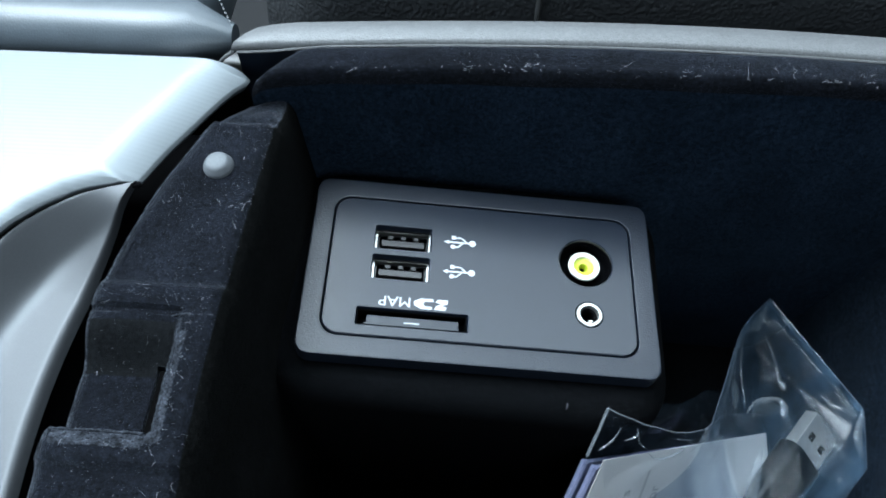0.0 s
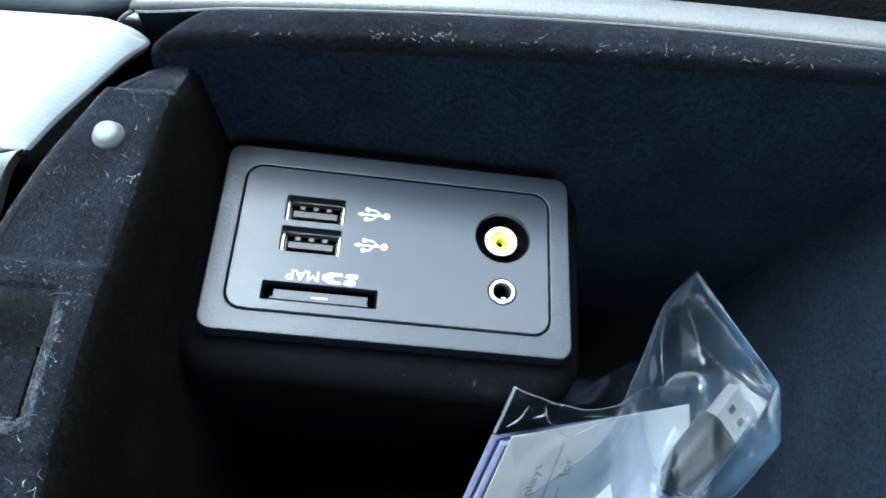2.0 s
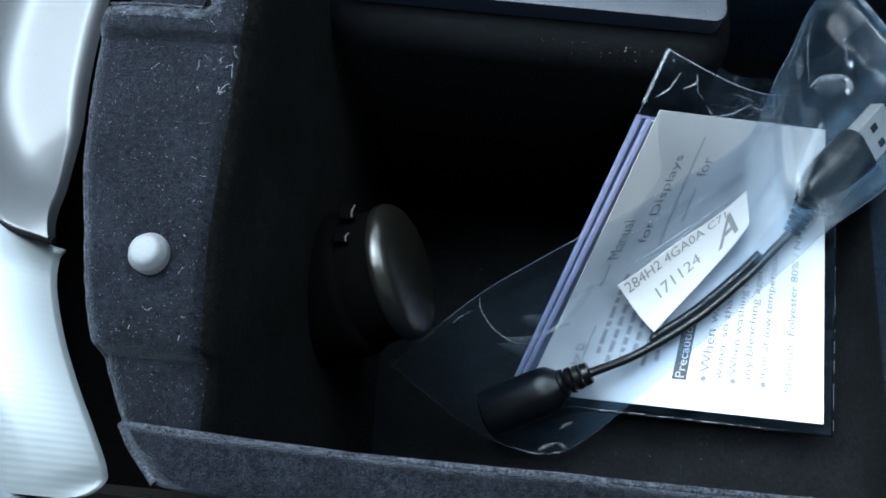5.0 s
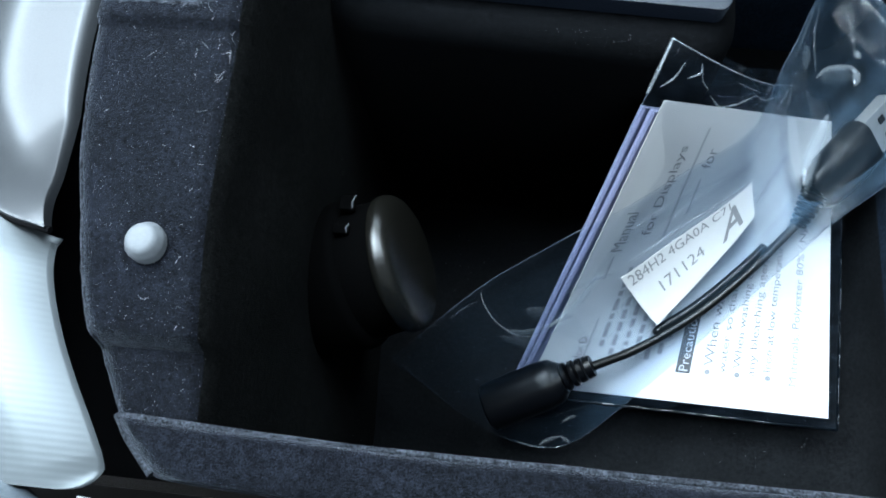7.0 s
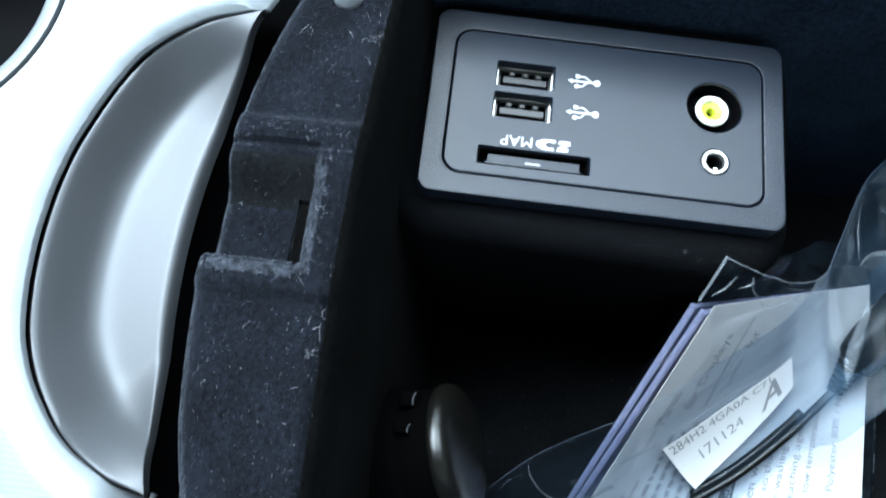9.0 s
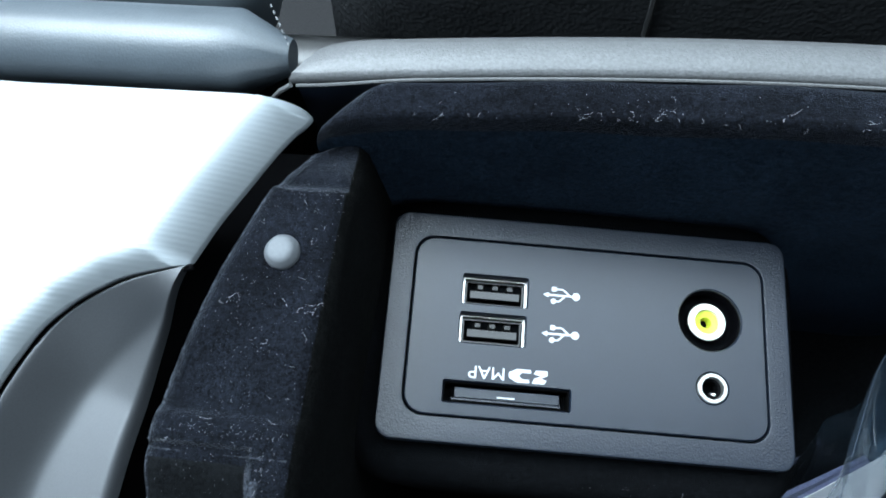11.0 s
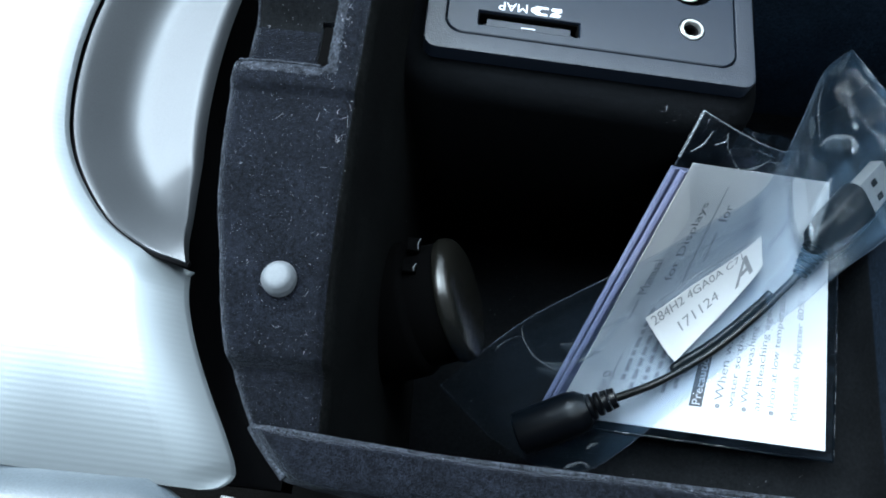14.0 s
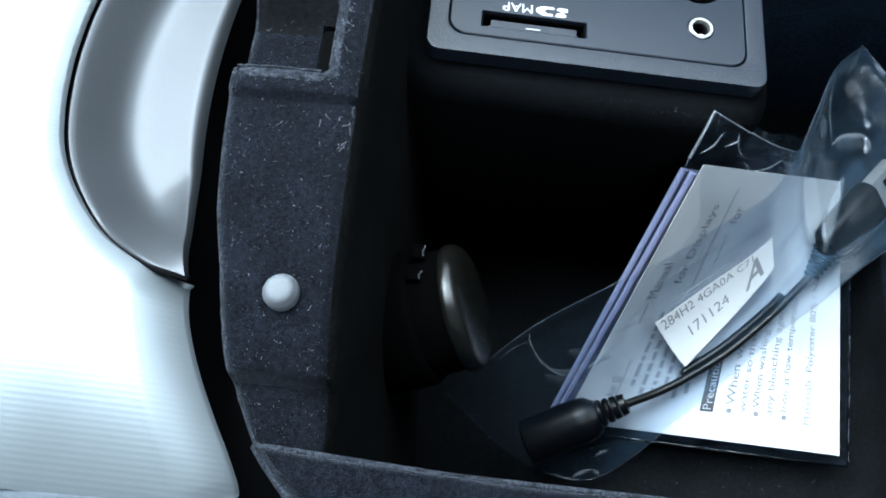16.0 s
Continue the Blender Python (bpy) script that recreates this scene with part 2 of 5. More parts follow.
def mesh_of(name, bm, material, smooth=True):
    me = bpy.data.meshes.new(name)
    bmesh.ops.recalc_face_normals(bm, faces=bm.faces)
    bm.to_mesh(me)
    bm.free()
    me.materials.append(material)
    if smooth:
        me.shade_smooth()
        me.set_sharp_from_angle(angle=radians(38))
    return me


def part(name, bm, material, parent, label="", smooth=True):
    """One mesh, built in world places, as a child of a thing or of a part."""
    ob = new(name, mesh_of(name, bm, material, smooth))
    if smooth:
        ob.modifiers.new("even_shading", "WEIGHTED_NORMAL").keep_sharp = True
    ob.parent = parent
    if parent.data is None:
        ob.location = -Vector(parent.location)
    return tagged(ob, label)


def single(name, bm, material, label, category, kind="", group="", smooth=True):
    return tagged(new(name, mesh_of(name, bm, material, smooth)), label, category, group, kind)


def put_grid(bm, nu, nv, fn, close=False):
    rows = [[bm.verts.new(fn(i / (nu - (0 if close else 1)), j / (nv - 1))) for j in range(nv)] for i in range(nu)]
    uv = bm.loops.layers.uv.verify()
    for i in range(nu if close else nu - 1):
        for j in range(nv - 1):
            a, b = rows[i], rows[(i + 1) % nu]
            face = bm.faces.new((a[j], b[j], b[j + 1], a[j + 1]))
            for corner, (p, q) in zip(face.loops, ((i, j), (i + 1, j), (i + 1, j + 1), (i, j + 1))):
                corner[uv].uv = (p / nu, q / nv)
    return rows


def grid(nu, nv, fn, close=False):
    bm = bmesh.new()
    put_grid(bm, nu, nv, fn, close)
    return bm


def put_loft(bm, loops, cap_first=True, cap_last=True):
    rows = [[bm.verts.new(p) for p in loop] for loop in loops]
    n = len(rows[0])
    for a, b in zip(rows, rows[1:]):
        for i in range(n):
            bm.faces.new((a[i], a[(i + 1) % n], b[(i + 1) % n], b[i]))
    if cap_first:
        bm.faces.new(rows[0][::-1])
    if cap_last:
        bm.faces.new(rows[-1])
    return bm


def loft(loops, cap_first=True, cap_last=True):
    return put_loft(bmesh.new(), loops, cap_first, cap_last)


def rounded(w, h, r, n=6, cx=0.0, cy=0.0):
    """A rounded rectangle, counter-clockwise."""
    pts = []
    for k, (sx, sy) in enumerate(((1, 1), (-1, 1), (-1, -1), (1, -1))):
        for i in range(n + 1):
            a = math.pi / 2 * (k + i / n)
            pts.append((cx + sx * (w / 2 - r) + r * math.cos(a), cy + sy * (h / 2 - r) + r * math.sin(a)))
    return pts


def circle(r, n=32, cx=0.0, cy=0.0):
    return [(cx + r * math.cos(2 * math.pi * i / n), cy + r * math.sin(2 * math.pi * i / n)) for i in range(n)]


def turned(profile, n=32, m=None, cap_first=True, cap_last=True):
    """A turned body from (radius, height) pairs, stood up at the pose m."""
    m = m or Matrix()
    return loft([[m @ Vector((x, y, z)) for x, y in circle(r, n)] for r, z in profile], cap_first, cap_last)


def put_tube(bm, pts, r, n=8, cap=True):
    pts = [Vector(p) for p in pts]
    rad = r if callable(r) else (lambda s: r)
    side = None
    loops = []
    for i, p in enumerate(pts):
        d = (pts[min(i + 1, len(pts) - 1)] - pts[max(i - 1, 0)]).normalized()
        side = (side - d * side.dot(d)).normalized() if side else d.orthogonal().normalized()
        up = d.cross(side)
        q = rad(i / (len(pts) - 1))
        loops.append([p + (side * math.cos(2 * math.pi * k / n) + up * math.sin(2 * math.pi * k / n)) * q for k in range(n)])
    return put_loft(bm, loops, cap, cap)


def tube(pts, r, n=8):
    return put_tube(bmesh.new(), pts, r, n)


def spline(pts, count):
    """Catmull-Rom through the points, at even steps of the parameter."""
    pts = [Vector(p) for p in pts]
    ext = [2 * pts[0] - pts[1], *pts, 2 * pts[-1] - pts[-2]]
    out = []
    for k in range(count):
        s = k / (count - 1) * (len(pts) - 1)
        i = min(int(s), len(pts) - 2)
        t = s - i
        a, b, c, d = ext[i:i + 4]
        out.append(0.5 * (2 * b + (c - a) * t + (2 * a - 5 * b + 4 * c - d) * t * t + (3 * b - a - 3 * c + d) * t ** 3))
    return out


def rbox(center, size, r=0.001, seg=3, m=None):
    bm = bmesh.new()
    bmesh.ops.create_cube(bm, size=1, matrix=Matrix.LocRotScale(None, None, Vector(size)))
    if r:
        bmesh.ops.bevel(bm, geom=bm.edges[:], offset=r, segments=seg, profile=0.5, affect="EDGES")
    bmesh.ops.transform(bm, matrix=(m or Matrix()) @ Matrix.Translation(center), verts=bm.verts)
    return bm


def inset(loop, d):
    """The loop moved inwards (to the left of its counter-clockwise way) by d."""
    out, n = [], len(loop)
    for i in range(n):
        a, b = Vector(loop[i - 1]), Vector(loop[(i + 1) % n])
        t = (b - a).normalized()
        out.append(Vector(loop[i]) + Vector((-t.y, t.x)) * d)
    return out


def plate(outer, holes, profile, m=None):
    """A flat plate with holes whose rims follow the profile of (inset, height) pairs. outer runs counter-clockwise, holes clockwise."""
    m = m or Matrix()
    bm = bmesh.new()
    edges = []
    for loop in (outer, *holes):
        rows = [[bm.verts.new(m @ Vector((*p, z))) for p in inset([Vector(q) for q in loop], d)] for d, z in profile]
        n = len(loop)
        for a, b in zip(rows, rows[1:]):
            for i in range(n):
                bm.faces.new((a[i], a[(i + 1) % n], b[(i + 1) % n], b[i]))
        last = rows[-1]
        for i in range(n):
            edges.append(bm.edges.get((last[i], last[(i + 1) % n])))
    bmesh.ops.triangle_fill(bm, edges=edges, use_beauty=True)
    return bm


def smooth(a, b, x):
    t = min(max((x - a) / (b - a), 0.0), 1.0)
    return t * t * (3 - 2 * t)


def letters(text, bold=0.0):
    """The outline of a text as points and faces, its box scaled to width 1 and height 1; and width over height."""
    data = bpy.data.curves.new("letters", "FONT")
    data.body, data.resolution_u, data.offset = text, 3, bold
    ob = bpy.data.objects.new("letters", data)
    scene.collection.objects.link(ob)
    me = ob.evaluated_get(bpy.context.evaluated_depsgraph_get()).to_mesh()
    pts = [v.co.copy() for v in me.vertices]
    faces = [tuple(p.vertices) for p in me.polygons]
    bpy.data.objects.remove(ob)
    bpy.data.curves.remove(data)
    x0, x1 = min(p.x for p in pts), max(p.x for p in pts)
    y0, y1 = min(p.y for p in pts), max(p.y for p in pts)
    return [((p.x - x0) / (x1 - x0), (p.y - y0) / (y1 - y0)) for p in pts], faces, (x1 - x0) / (y1 - y0)


def put_letters(bm, text, fn, bold=0.0):
    pts, faces, _ = letters(text, bold)
    vs = [bm.verts.new(fn(x, y)) for x, y in pts]
    for f in faces:
        try:
            bm.faces.new([vs[i] for i in f])
        except ValueError:
            pass


def mirror_y(y):
    return 0.098 - y


# ---------------------------------------------------------------- plain cabin round the console
def wall(name, center, size, material=SHELL, label="plain grey cabin lining"):
    return single(name, rbox(center, size, 0), material, label, "wall", "structure", smooth=False)


single("floor", rbox((0.15, 0.1, -0.47), (2.6, 1.9, 0.04), 0), CARPET, "black carpeted cabin floor", "floor", "structure", smooth=False)
bm = bmesh.new()
for cx, cy, w, h in ((-0.715, 0.1, 0.07, 1.9), (1.065, 0.1, 0.73, 1.9), (0.01, 0.885, 1.38, 0.33), (0.01, -0.435, 1.38, 0.83), (-0.005, 0.35, 0.07, 0.74), (-0.36, 0.70, 0.64, 0.04), (-0.36, 0.03, 0.64, 0.10), (0.365, 0.075, 0.67, 0.19)):
    bmesh.ops.create_cube(bm, size=1, matrix=Matrix.LocRotScale((cx, cy, 0.86), None, (w, h, 0.04)))
single("ceiling", bm, SHELL, "plain grey headlining with glass roof openings", "ceiling", "structure", smooth=False)
wall("wall_rear", (1.46, 0.1, 0.2), (0.04, 1.9, 1.34))
wall("wall_front", (-1.13, 0.1, -0.05), (0.04, 1.9, 0.80))
for name, y, sill in (("wall_far", 1.03, 0.39), ("wall_near", -0.83, 0.25)):
    wall(name, (0.15, y, (sill - 0.45) / 2), (2.6, 0.04, sill + 0.45))
    wall(name + "_header", (0.35, y, 0.81), (2.2, 0.04, 0.06))
    wall(name + "_pillar", (1.10, y, (sill + 0.78) / 2), (0.70, 0.04, 0.78 - sill))

# ---------------------------------------------------------------- storage bin
MID = 0.049


def rim_out(y):
    d = abs(y - MID)
    return -0.0174 + 2.84 * d * d + 129 * d ** 4 - 0.0030 * smooth(0.006, -0.018, y) - 0.0007 * smooth(0.035, 0.010, y)


def rim_in(y):
    d = abs(y - MID)
    return 0.0058 + 0.5 * d * d - 0.0010 * smooth(0.1100, 0.1240, y)


def latch_drop(x, y):
    """How far the latch pocket sinks the rim at a place."""
    if y < 0.0432 or y > 0.0685:
        return 0.0
    along = 0.0060 * smooth(0.0432, 0.0437, y) * (1 - smooth(0.0550, 0.0645, y))
    lip = 0.0003 * smooth(0.0585, 0.066, y) * (1 - smooth(0.066, 0.0685, y))
    side = 1 - smooth(-0.0005, 0.0014, x)
    slot = 0.018 * smooth(-0.0031, -0.0028, x) * (1 - smooth(-0.0008, -0.0005, x)) * smooth(0.0438, 0.0442, y) * (1 - smooth(0.0560, 0.0570, y))
    return along * side + lip * side + slot


def lip_round(x, y):
    """The worn roundover of the rim along the near and inner edges of the latch pocket."""
    if y > 0.066 or y < 0.038:
        return 0.0
    d = math.hypot(max(0.0, x - 0.0002), max(0.0, 0.0430 - y))
    return 0.0010 * max(0.0, 1 - d / 0.0036) ** 2


def rim_height(x, y):
    e = abs(y - MID)
    soft = 0.0002 * math.sin(y * 260) * math.sin(x * 310 + 1)
    bar = 0.0013 * smooth(0.0362, 0.0382, y) * (1 - smooth(0.0700, 0.0720, y))
    step = 0.0020 * smooth(0.0618, 0.0634, e) + 0.0034 * smooth(0.1125, 0.1215, y) if y > MID else 0.0034 * smooth(0.0618, 0.0640, e) + 0.0034 * smooth(0.004, -0.020, y)
    return bar - step - latch_drop(x, y) - lip_round(x, y) + soft - 0.0006 * smooth(0.03, 0.06, e)


def front_rim(wall_only=False, slopes=False):
    bm = bmesh.new()
    ys = [-0.0262 + 0.1525 * i / 212 for i in range(213)]
    ys += [0.0430 + 0.0002 * i for i in range(8)] + [0.0545 + 0.0005 * i for i in range(7)] + [0.0360 + 0.0004 * i for i in range(7)]
    ys = sorted(set(round(y, 6) for y in ys))
    rows = []
    for y in ys:
        xo, xi = rim_out(y) + 1.2 * max(0.0, y - 0.1205), rim_in(y)
        row = [(xo, y, rim_height(xo, y) - 0.030), (xo, y, rim_height(xo, y) - 0.0022)]
        for k in range(1, 6):
            a = math.pi / 2 * k / 5
            row.append((xo + 0.0022 * (1 - math.cos(a)), y, rim_height(xo, y) - 0.0022 * (1 - math.sin(a))))
        xs = [xo + 0.0022 + (xi - xo - 0.0022) * k / 90 for k in range(1, 91)]
        for x in xs:
            row.append((x, y, rim_height(x, y)))
        for k in range(1, 7):
            a = math.pi / 2 * k / 6
            row.append((xi + 0.0027 * math.sin(a), y, rim_height(xi, y) - 0.0064 * (1 - math.cos(a))))
        row += [(xi + 0.0037, y, -0.04), (xi + 0.0050, y, -0.08), (xi + 0.0077, y, -0.136)]
        rows.append([bm.verts.new(p) for p in (row[-8:] if wall_only else row[:-7])])
    for a, b in zip(rows, rows[1:]):
        for i in range(len(a) - 1):
            bm.faces.new((a[i], b[i], b[i + 1], a[i + 1]))
    bm.normal_update()
    if not wall_only:
        steep = [q for q in bm.faces if (0.0552 < q.calc_center_median().y < 0.0640 and q.calc_center_median().x < 0.0 and q.calc_center_median().z > -0.0068) != slopes]
        bmesh.ops.delete(bm, geom=steep, context="FACES")
    return bm


FAR_BOW = 0.0052


def far_in(x, flare=0.0026):
    return 0.1240 + 0.0028 * math.sin(math.pi * min(max((x + 0.01) / 0.22, 0), 1)) - 0.0006 - flare * (1 - smooth(-0.002, 0.024, x))


def far_out(x):
    return 0.1300 + FAR_BOW * math.sin(math.pi * min(max((x + 0.013) / 0.205, 0), 1))


def near_in(x):
    return far_in(min(x, 0.03), 0.0)


def near_drop(x):
    """How far the near side of the bin lies below the far one."""
    return 0.0048 + 0.0045 * smooth(0.0, 0.045, x)


def side_rim(near, wall_only=False):
    """A flocked side wall of the bin with its rounded top, from its slanted front end to behind the view."""
    def place(s, v):
        prof = PROFILE[round(v * (len(PROFILE) - 1))]
        off, z = prof
        if near:
            off *= 1.10
        lead = -0.0008 + 0.0072 * off if near else 0.0014 + 0.0102 * off
        x = lead + (0.200 - lead) * s
        inner = near_in(x) if near else far_in(x)
        y = inner + (far_out(x) - inner) * off
        y += 0.0002 * math.sin(x * 170) * (1 if z > -0.01 else 0)
        if z > -0.02:
            z -= 0.0024 * max(0.0, 1 - (x - lead) / 0.0040) ** 2
        return (x - 0.0012, mirror_y(y) + 0.0017, z - near_drop(x)) if near else (x, y, z)
    r = 0.22
    PROFILE = [(-0.06, -0.137), (-0.04, -0.08), (-0.02, -0.03), (0.0, -0.012)]
    PROFILE += [(r * (1 - math.cos(a)), -0.0035 + 0.0055 * math.sin(a)) for a in [math.pi / 2 * k / 6 for k in range(7)]]
    PROFILE += [(0.5, 0.0023), (0.8, 0.0022), (0.95, 0.0014), (1.0, -0.0004), (1.0, -0.03)]
    PROFILE = PROFILE[:6] if wall_only else PROFILE[5:]
    bm = bmesh.new()
    rows = put_grid(bm, 90, len(PROFILE), place)
    bm.faces.new(rows[0])
    return bm


def liner(floor_only):
    def rear(z):
        return 0.190 + 0.27 * z if z > -0.1 else 0.163 + (z + 0.1) * 0.15
    levels = [(-0.016, 0.0), (-0.03, 0.0), (-0.06, 0.0), (-0.09, 0.0), (-0.118, 0.0), (-0.126, 0.001), (-0.132, 0.004), (-0.1355, 0.009), (-0.137, 0.016)]
    loops = []
    for z, inn in (levels[4:] if floor_only else levels[:5]):
        x0, x1, y0, y1 = 0.008 + inn, rear(max(z, -0.12)) - inn, -0.0305 + inn, 0.1285 - inn
        loops.append([(x, y, z) for x, y in rounded(x1 - x0, y1 - y0, 0.013, 8, (x0 + x1) / 2, (y0 + y1) / 2)])
    return loft(loops, False, floor_only)


bin_ = thing("storage_bin", (0.09, MID, -0.137), "open black flocked console storage bin dusted with lint", "storage bin")
part("liner", liner(False), LIT_LINER_FELT, bin_)
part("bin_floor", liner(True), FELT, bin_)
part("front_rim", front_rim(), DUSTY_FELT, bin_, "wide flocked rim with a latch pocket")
# The ramp's darker felt paints the shade on its near-facing slope.
part("latch_ramp", front_rim(False, True), FELT, bin_, "latch pocket ramp in darker felt that stands for shade")
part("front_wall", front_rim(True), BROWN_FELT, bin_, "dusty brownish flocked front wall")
part("side_rim", side_rim(False), DUSTY_FELT, bin_)
part("side_rim", side_rim(True), DUSTY_FELT, bin_)
part("side_wall", side_rim(False, True), LIT_WALL_FELT, bin_)
part("side_wall", side_rim(True, True), LIT_WALL_FELT, bin_)
part("rear_rim", rbox((0.2075, MID, -0.016), (0.025, 0.17, 0.03), 0.004), FELT, bin_)


# Pale tubes paint the light that grazes the rim's edges.
def lit_edge(a, b, r):
    pts = []
    for k in range(40):
        x, y = a[0] + (b[0] - a[0]) * k / 39, a[1] + (b[1] - a[1]) * k / 39
        lift = 0.00012 * noise.noise(Vector((x * 900, y * 900, 2)))
        pts.append((x + lift, y + lift, max(rim_height(x, y), rim_height(x + 0.001, y), rim_height(x, y - 0.001)) - r * 0.75 + lift))
    return tube(pts, lambda s: r * (0.55 + 0.45 * math.sin(s * 37) ** 2), 6)


near_lip = [(x - 0.0012, mirror_y(near_in(x)) + 0.0017 - 0.0006, 0.0004 - near_drop(x) - 0.0020 * max(0.0, 1 - (x - 0.001) / 0.004) ** 2 + 0.00004 * noise.noise(Vector((x * 900, 3, 5)))) for x in [0.0008 + 0.0012 * k for k in range(160)]]
part("lit_edge", tube(near_lip, lambda s: 0.00052 + 0.00008 * noise.noise(Vector((s * 160, 1, 1))), 10), LIT_EDGE_FELT, bin_, "pale flocking painted as light along the near rim")
near_nose = [(-0.0017 + 0.0072 * o, mirror_y(near_in(0.003) + (far_out(0.003) - near_in(0.003)) * o) + 0.0017, -0.0068 + 0.0016 * smooth(0.0, 0.5, o)) for o in [0.05 + 1.05 * k / 30 for k in range(31)]]
part("lit_edge", tube(near_nose, lambda s: 0.0008 + 0.0002 * noise.noise(Vector((s * 60, 6, 1))), 10), LIT_EDGE_FELT, bin_, "pale flocking painted as light round the rim end")
for a, b, r in (((rim_out(0.0430) + 0.001, 0.0430), (-0.0002, 0.0430), 0.00032), ((0.0013, 0.0434), (0.0013, 0.0640), 0.00034), ((rim_out(0.065) + 0.001, 0.0650), (0.0070, 0.0650), 0.00018), ((rim_out(0.1109) + 0.0006, 0.1109), (0.0080, 0.1107), 0.00018)):
    part("lit_edge", lit_edge(a, b, r), LIT_EDGE_FELT, bin_, "pale fuzz painted as light along the pocket edge")
# Pale tone of the pocket's lip: painted grazing light as well as wear.
LIP = shader("lit_rubbed_flocking", (0.020, 0.0225, 0.028), 0.95, grain=((3600, 1.0), (700, 0.6)), bump=(("noise", 4200, 0.00035),), spec=0.05)


def lip_patch(x0, x1, y0, y1, n, m, wave):
    """A thin ragged patch of rubbed flocking on the rim, its pale tone also standing for grazing light."""
    def place(u, v):
        rag = 0.0005 * noise.noise(Vector((u * 30, v * 30, wave)))
        x, y = x0 + (x1 - x0) * u + rag, y0 + (y1 - y0) * v + rag
        return (x, y, rim_height(x, y) + 0.00006)
    return grid(n, m, place)


part("lit_worn_lip", lip_patch(0.0002, 0.0030, 0.0412, 0.0615, 14, 60, 1), LIP, bin_, "rubbed flocking beside the latch slot, paler for grazing light")
part("lit_worn_lip", lip_patch(-0.0155, 0.0002, 0.0403, 0.0428, 60, 14, 2), LIP, bin_, "rubbed flocking below the latch pocket, paler for grazing light")
# Pale tube drawn as the highlight along the rim's worn outer edge.
outer = []
for k in range(240):
    y = -0.0245 + 0.1450 * k / 239
    x = rim_out(y) + 0.0005
    outer.append((x, y, rim_height(x, y) - 0.0008))
part("lit_edge", tube(outer, lambda s: 0.00036 + 0.00014 * noise.noise(Vector((s * 90, 4, 2))), 6), LIT_EDGE_FELT, bin_, "pale flocking painted as a worn highlight along the outer edge")
# A black block fills the slot in place of its deep shade.
part("latch_slot", rbox((-0.0017, 0.0503, -0.0100), (0.0022, 0.0122, 0.0090), 0.0002, 1), BLACK, bin_, "black block standing for the deep shade in the latch slot")
for y, h in ((0.0990, 0.0), (0.0, 0.0)):
    prof = [(0.0031, -0.002), (0.0031, 0.0001), (0.0029, 0.0005), (0.0025, 0.0013), (0.0022, 0.0017), (0.0017, 0.0019), (0.0010, 0.00195), (0.0003, 0.00198)]
    part("rubber_bumper", turned(prof, 28, pose(0, y, h)), RUBBER, bin_, "round grey rubber bumper")

# raised block that carries the sockets
TILT_X = 6.3
PANEL_AT = pose(0.0550, 0.0968, -0.0352) @ pose(0, 0, 0, 0, TILT_X, 0) @ pose(0, 0, 0, 0, 0, 1.2)


def ledge():
    loops = []
    for inn, z in ((0.0, None), (0.0, -0.0110), (0.0005, -0.0085), (0.0016, -0.0065), (0.0032, -0.0052), (0.0055, -0.0047)):
        loop = []
        for x, y in rounded(0.0955 - 2 * inn, 0.0655 - 2 * inn, 0.014 - 0.5 * inn, 8, 0.0525, 0.0968):
            top = -0.0352 - math.tan(radians(TILT_X)) * (x - 0.0550)
            loop.append((x, y, -0.137 if z is None else top + z))
        loops.append(loop)
    return loft(loops, False, True)


part("socket_ledge", ledge(), SHADED_FELT, bin_)

# ---------------------------------------------------------------- socket panel
media = thing("socket_panel", PANEL_AT.translation, "charcoal plastic panel with data ports, card slot and jacks", "socket panel")
OUT_W, OUT_H, IN_W, IN_H = 0.0832, 0.0474, 0.0733, 0.0371


def at_panel(u, v, z=0.0):
    return PANEL_AT @ Vector((u, v, z))


part("bezel", plate(rounded(OUT_W, OUT_H, 0.0032, 6), [rounded(IN_W + 0.0004, IN_H + 0.0004, 0.0042, 6)[::-1]],
     [(0, -0.0060), (0, -0.0004), (0.0001, -0.0001), (0.0004, 0.0)], PANEL_AT), PANEL, media)
USB = ((-0.0195, 0.0078), (-0.0196, -0.0004))
CARD = (-0.0160, -0.0136)
RCA, AUX = (0.0253, 0.0055), (0.0254, -0.0086)
holes = [rounded(0.0134, 0.0062, 0.0003, 2, *c)[::-1] for c in USB]
holes += [rounded(0.0254, 0.0042, 0.0002, 2, *CARD)[::-1], circle(0.0065, 40, *RCA)[::-1], circle(0.0032, 32, *AUX)[::-1]]
part("faceplate", plate(rounded(IN_W - 0.0003, IN_H - 0.0003, 0.0040, 6), holes, [(0, -0.0020), (0, -0.0003), (0.00025, 0.0)], PANEL_AT), FACE, media)
part("backing", rbox((0, 0, -0.0100), (0.074, 0.040, 0.0010), 0, 1, PANEL_AT), GAP, media, "", False)


def frame_box(w, h, wall_, depth, c, top=-0.0003):
    """A rectangular metal or plastic tube, open at the top."""
    loops = []
    for ww, hh, z in ((w, h, top - depth), (w, h, top), (w - 2 * wall_, h - 2 * wall_, top), (w - 2 * wall_, h - 2 * wall_, top - depth)):
        loops.append([at_panel(x, y, z) for x, y in rounded(ww, hh, 0.0002, 2, *c)])
    return loft(loops, False, True)


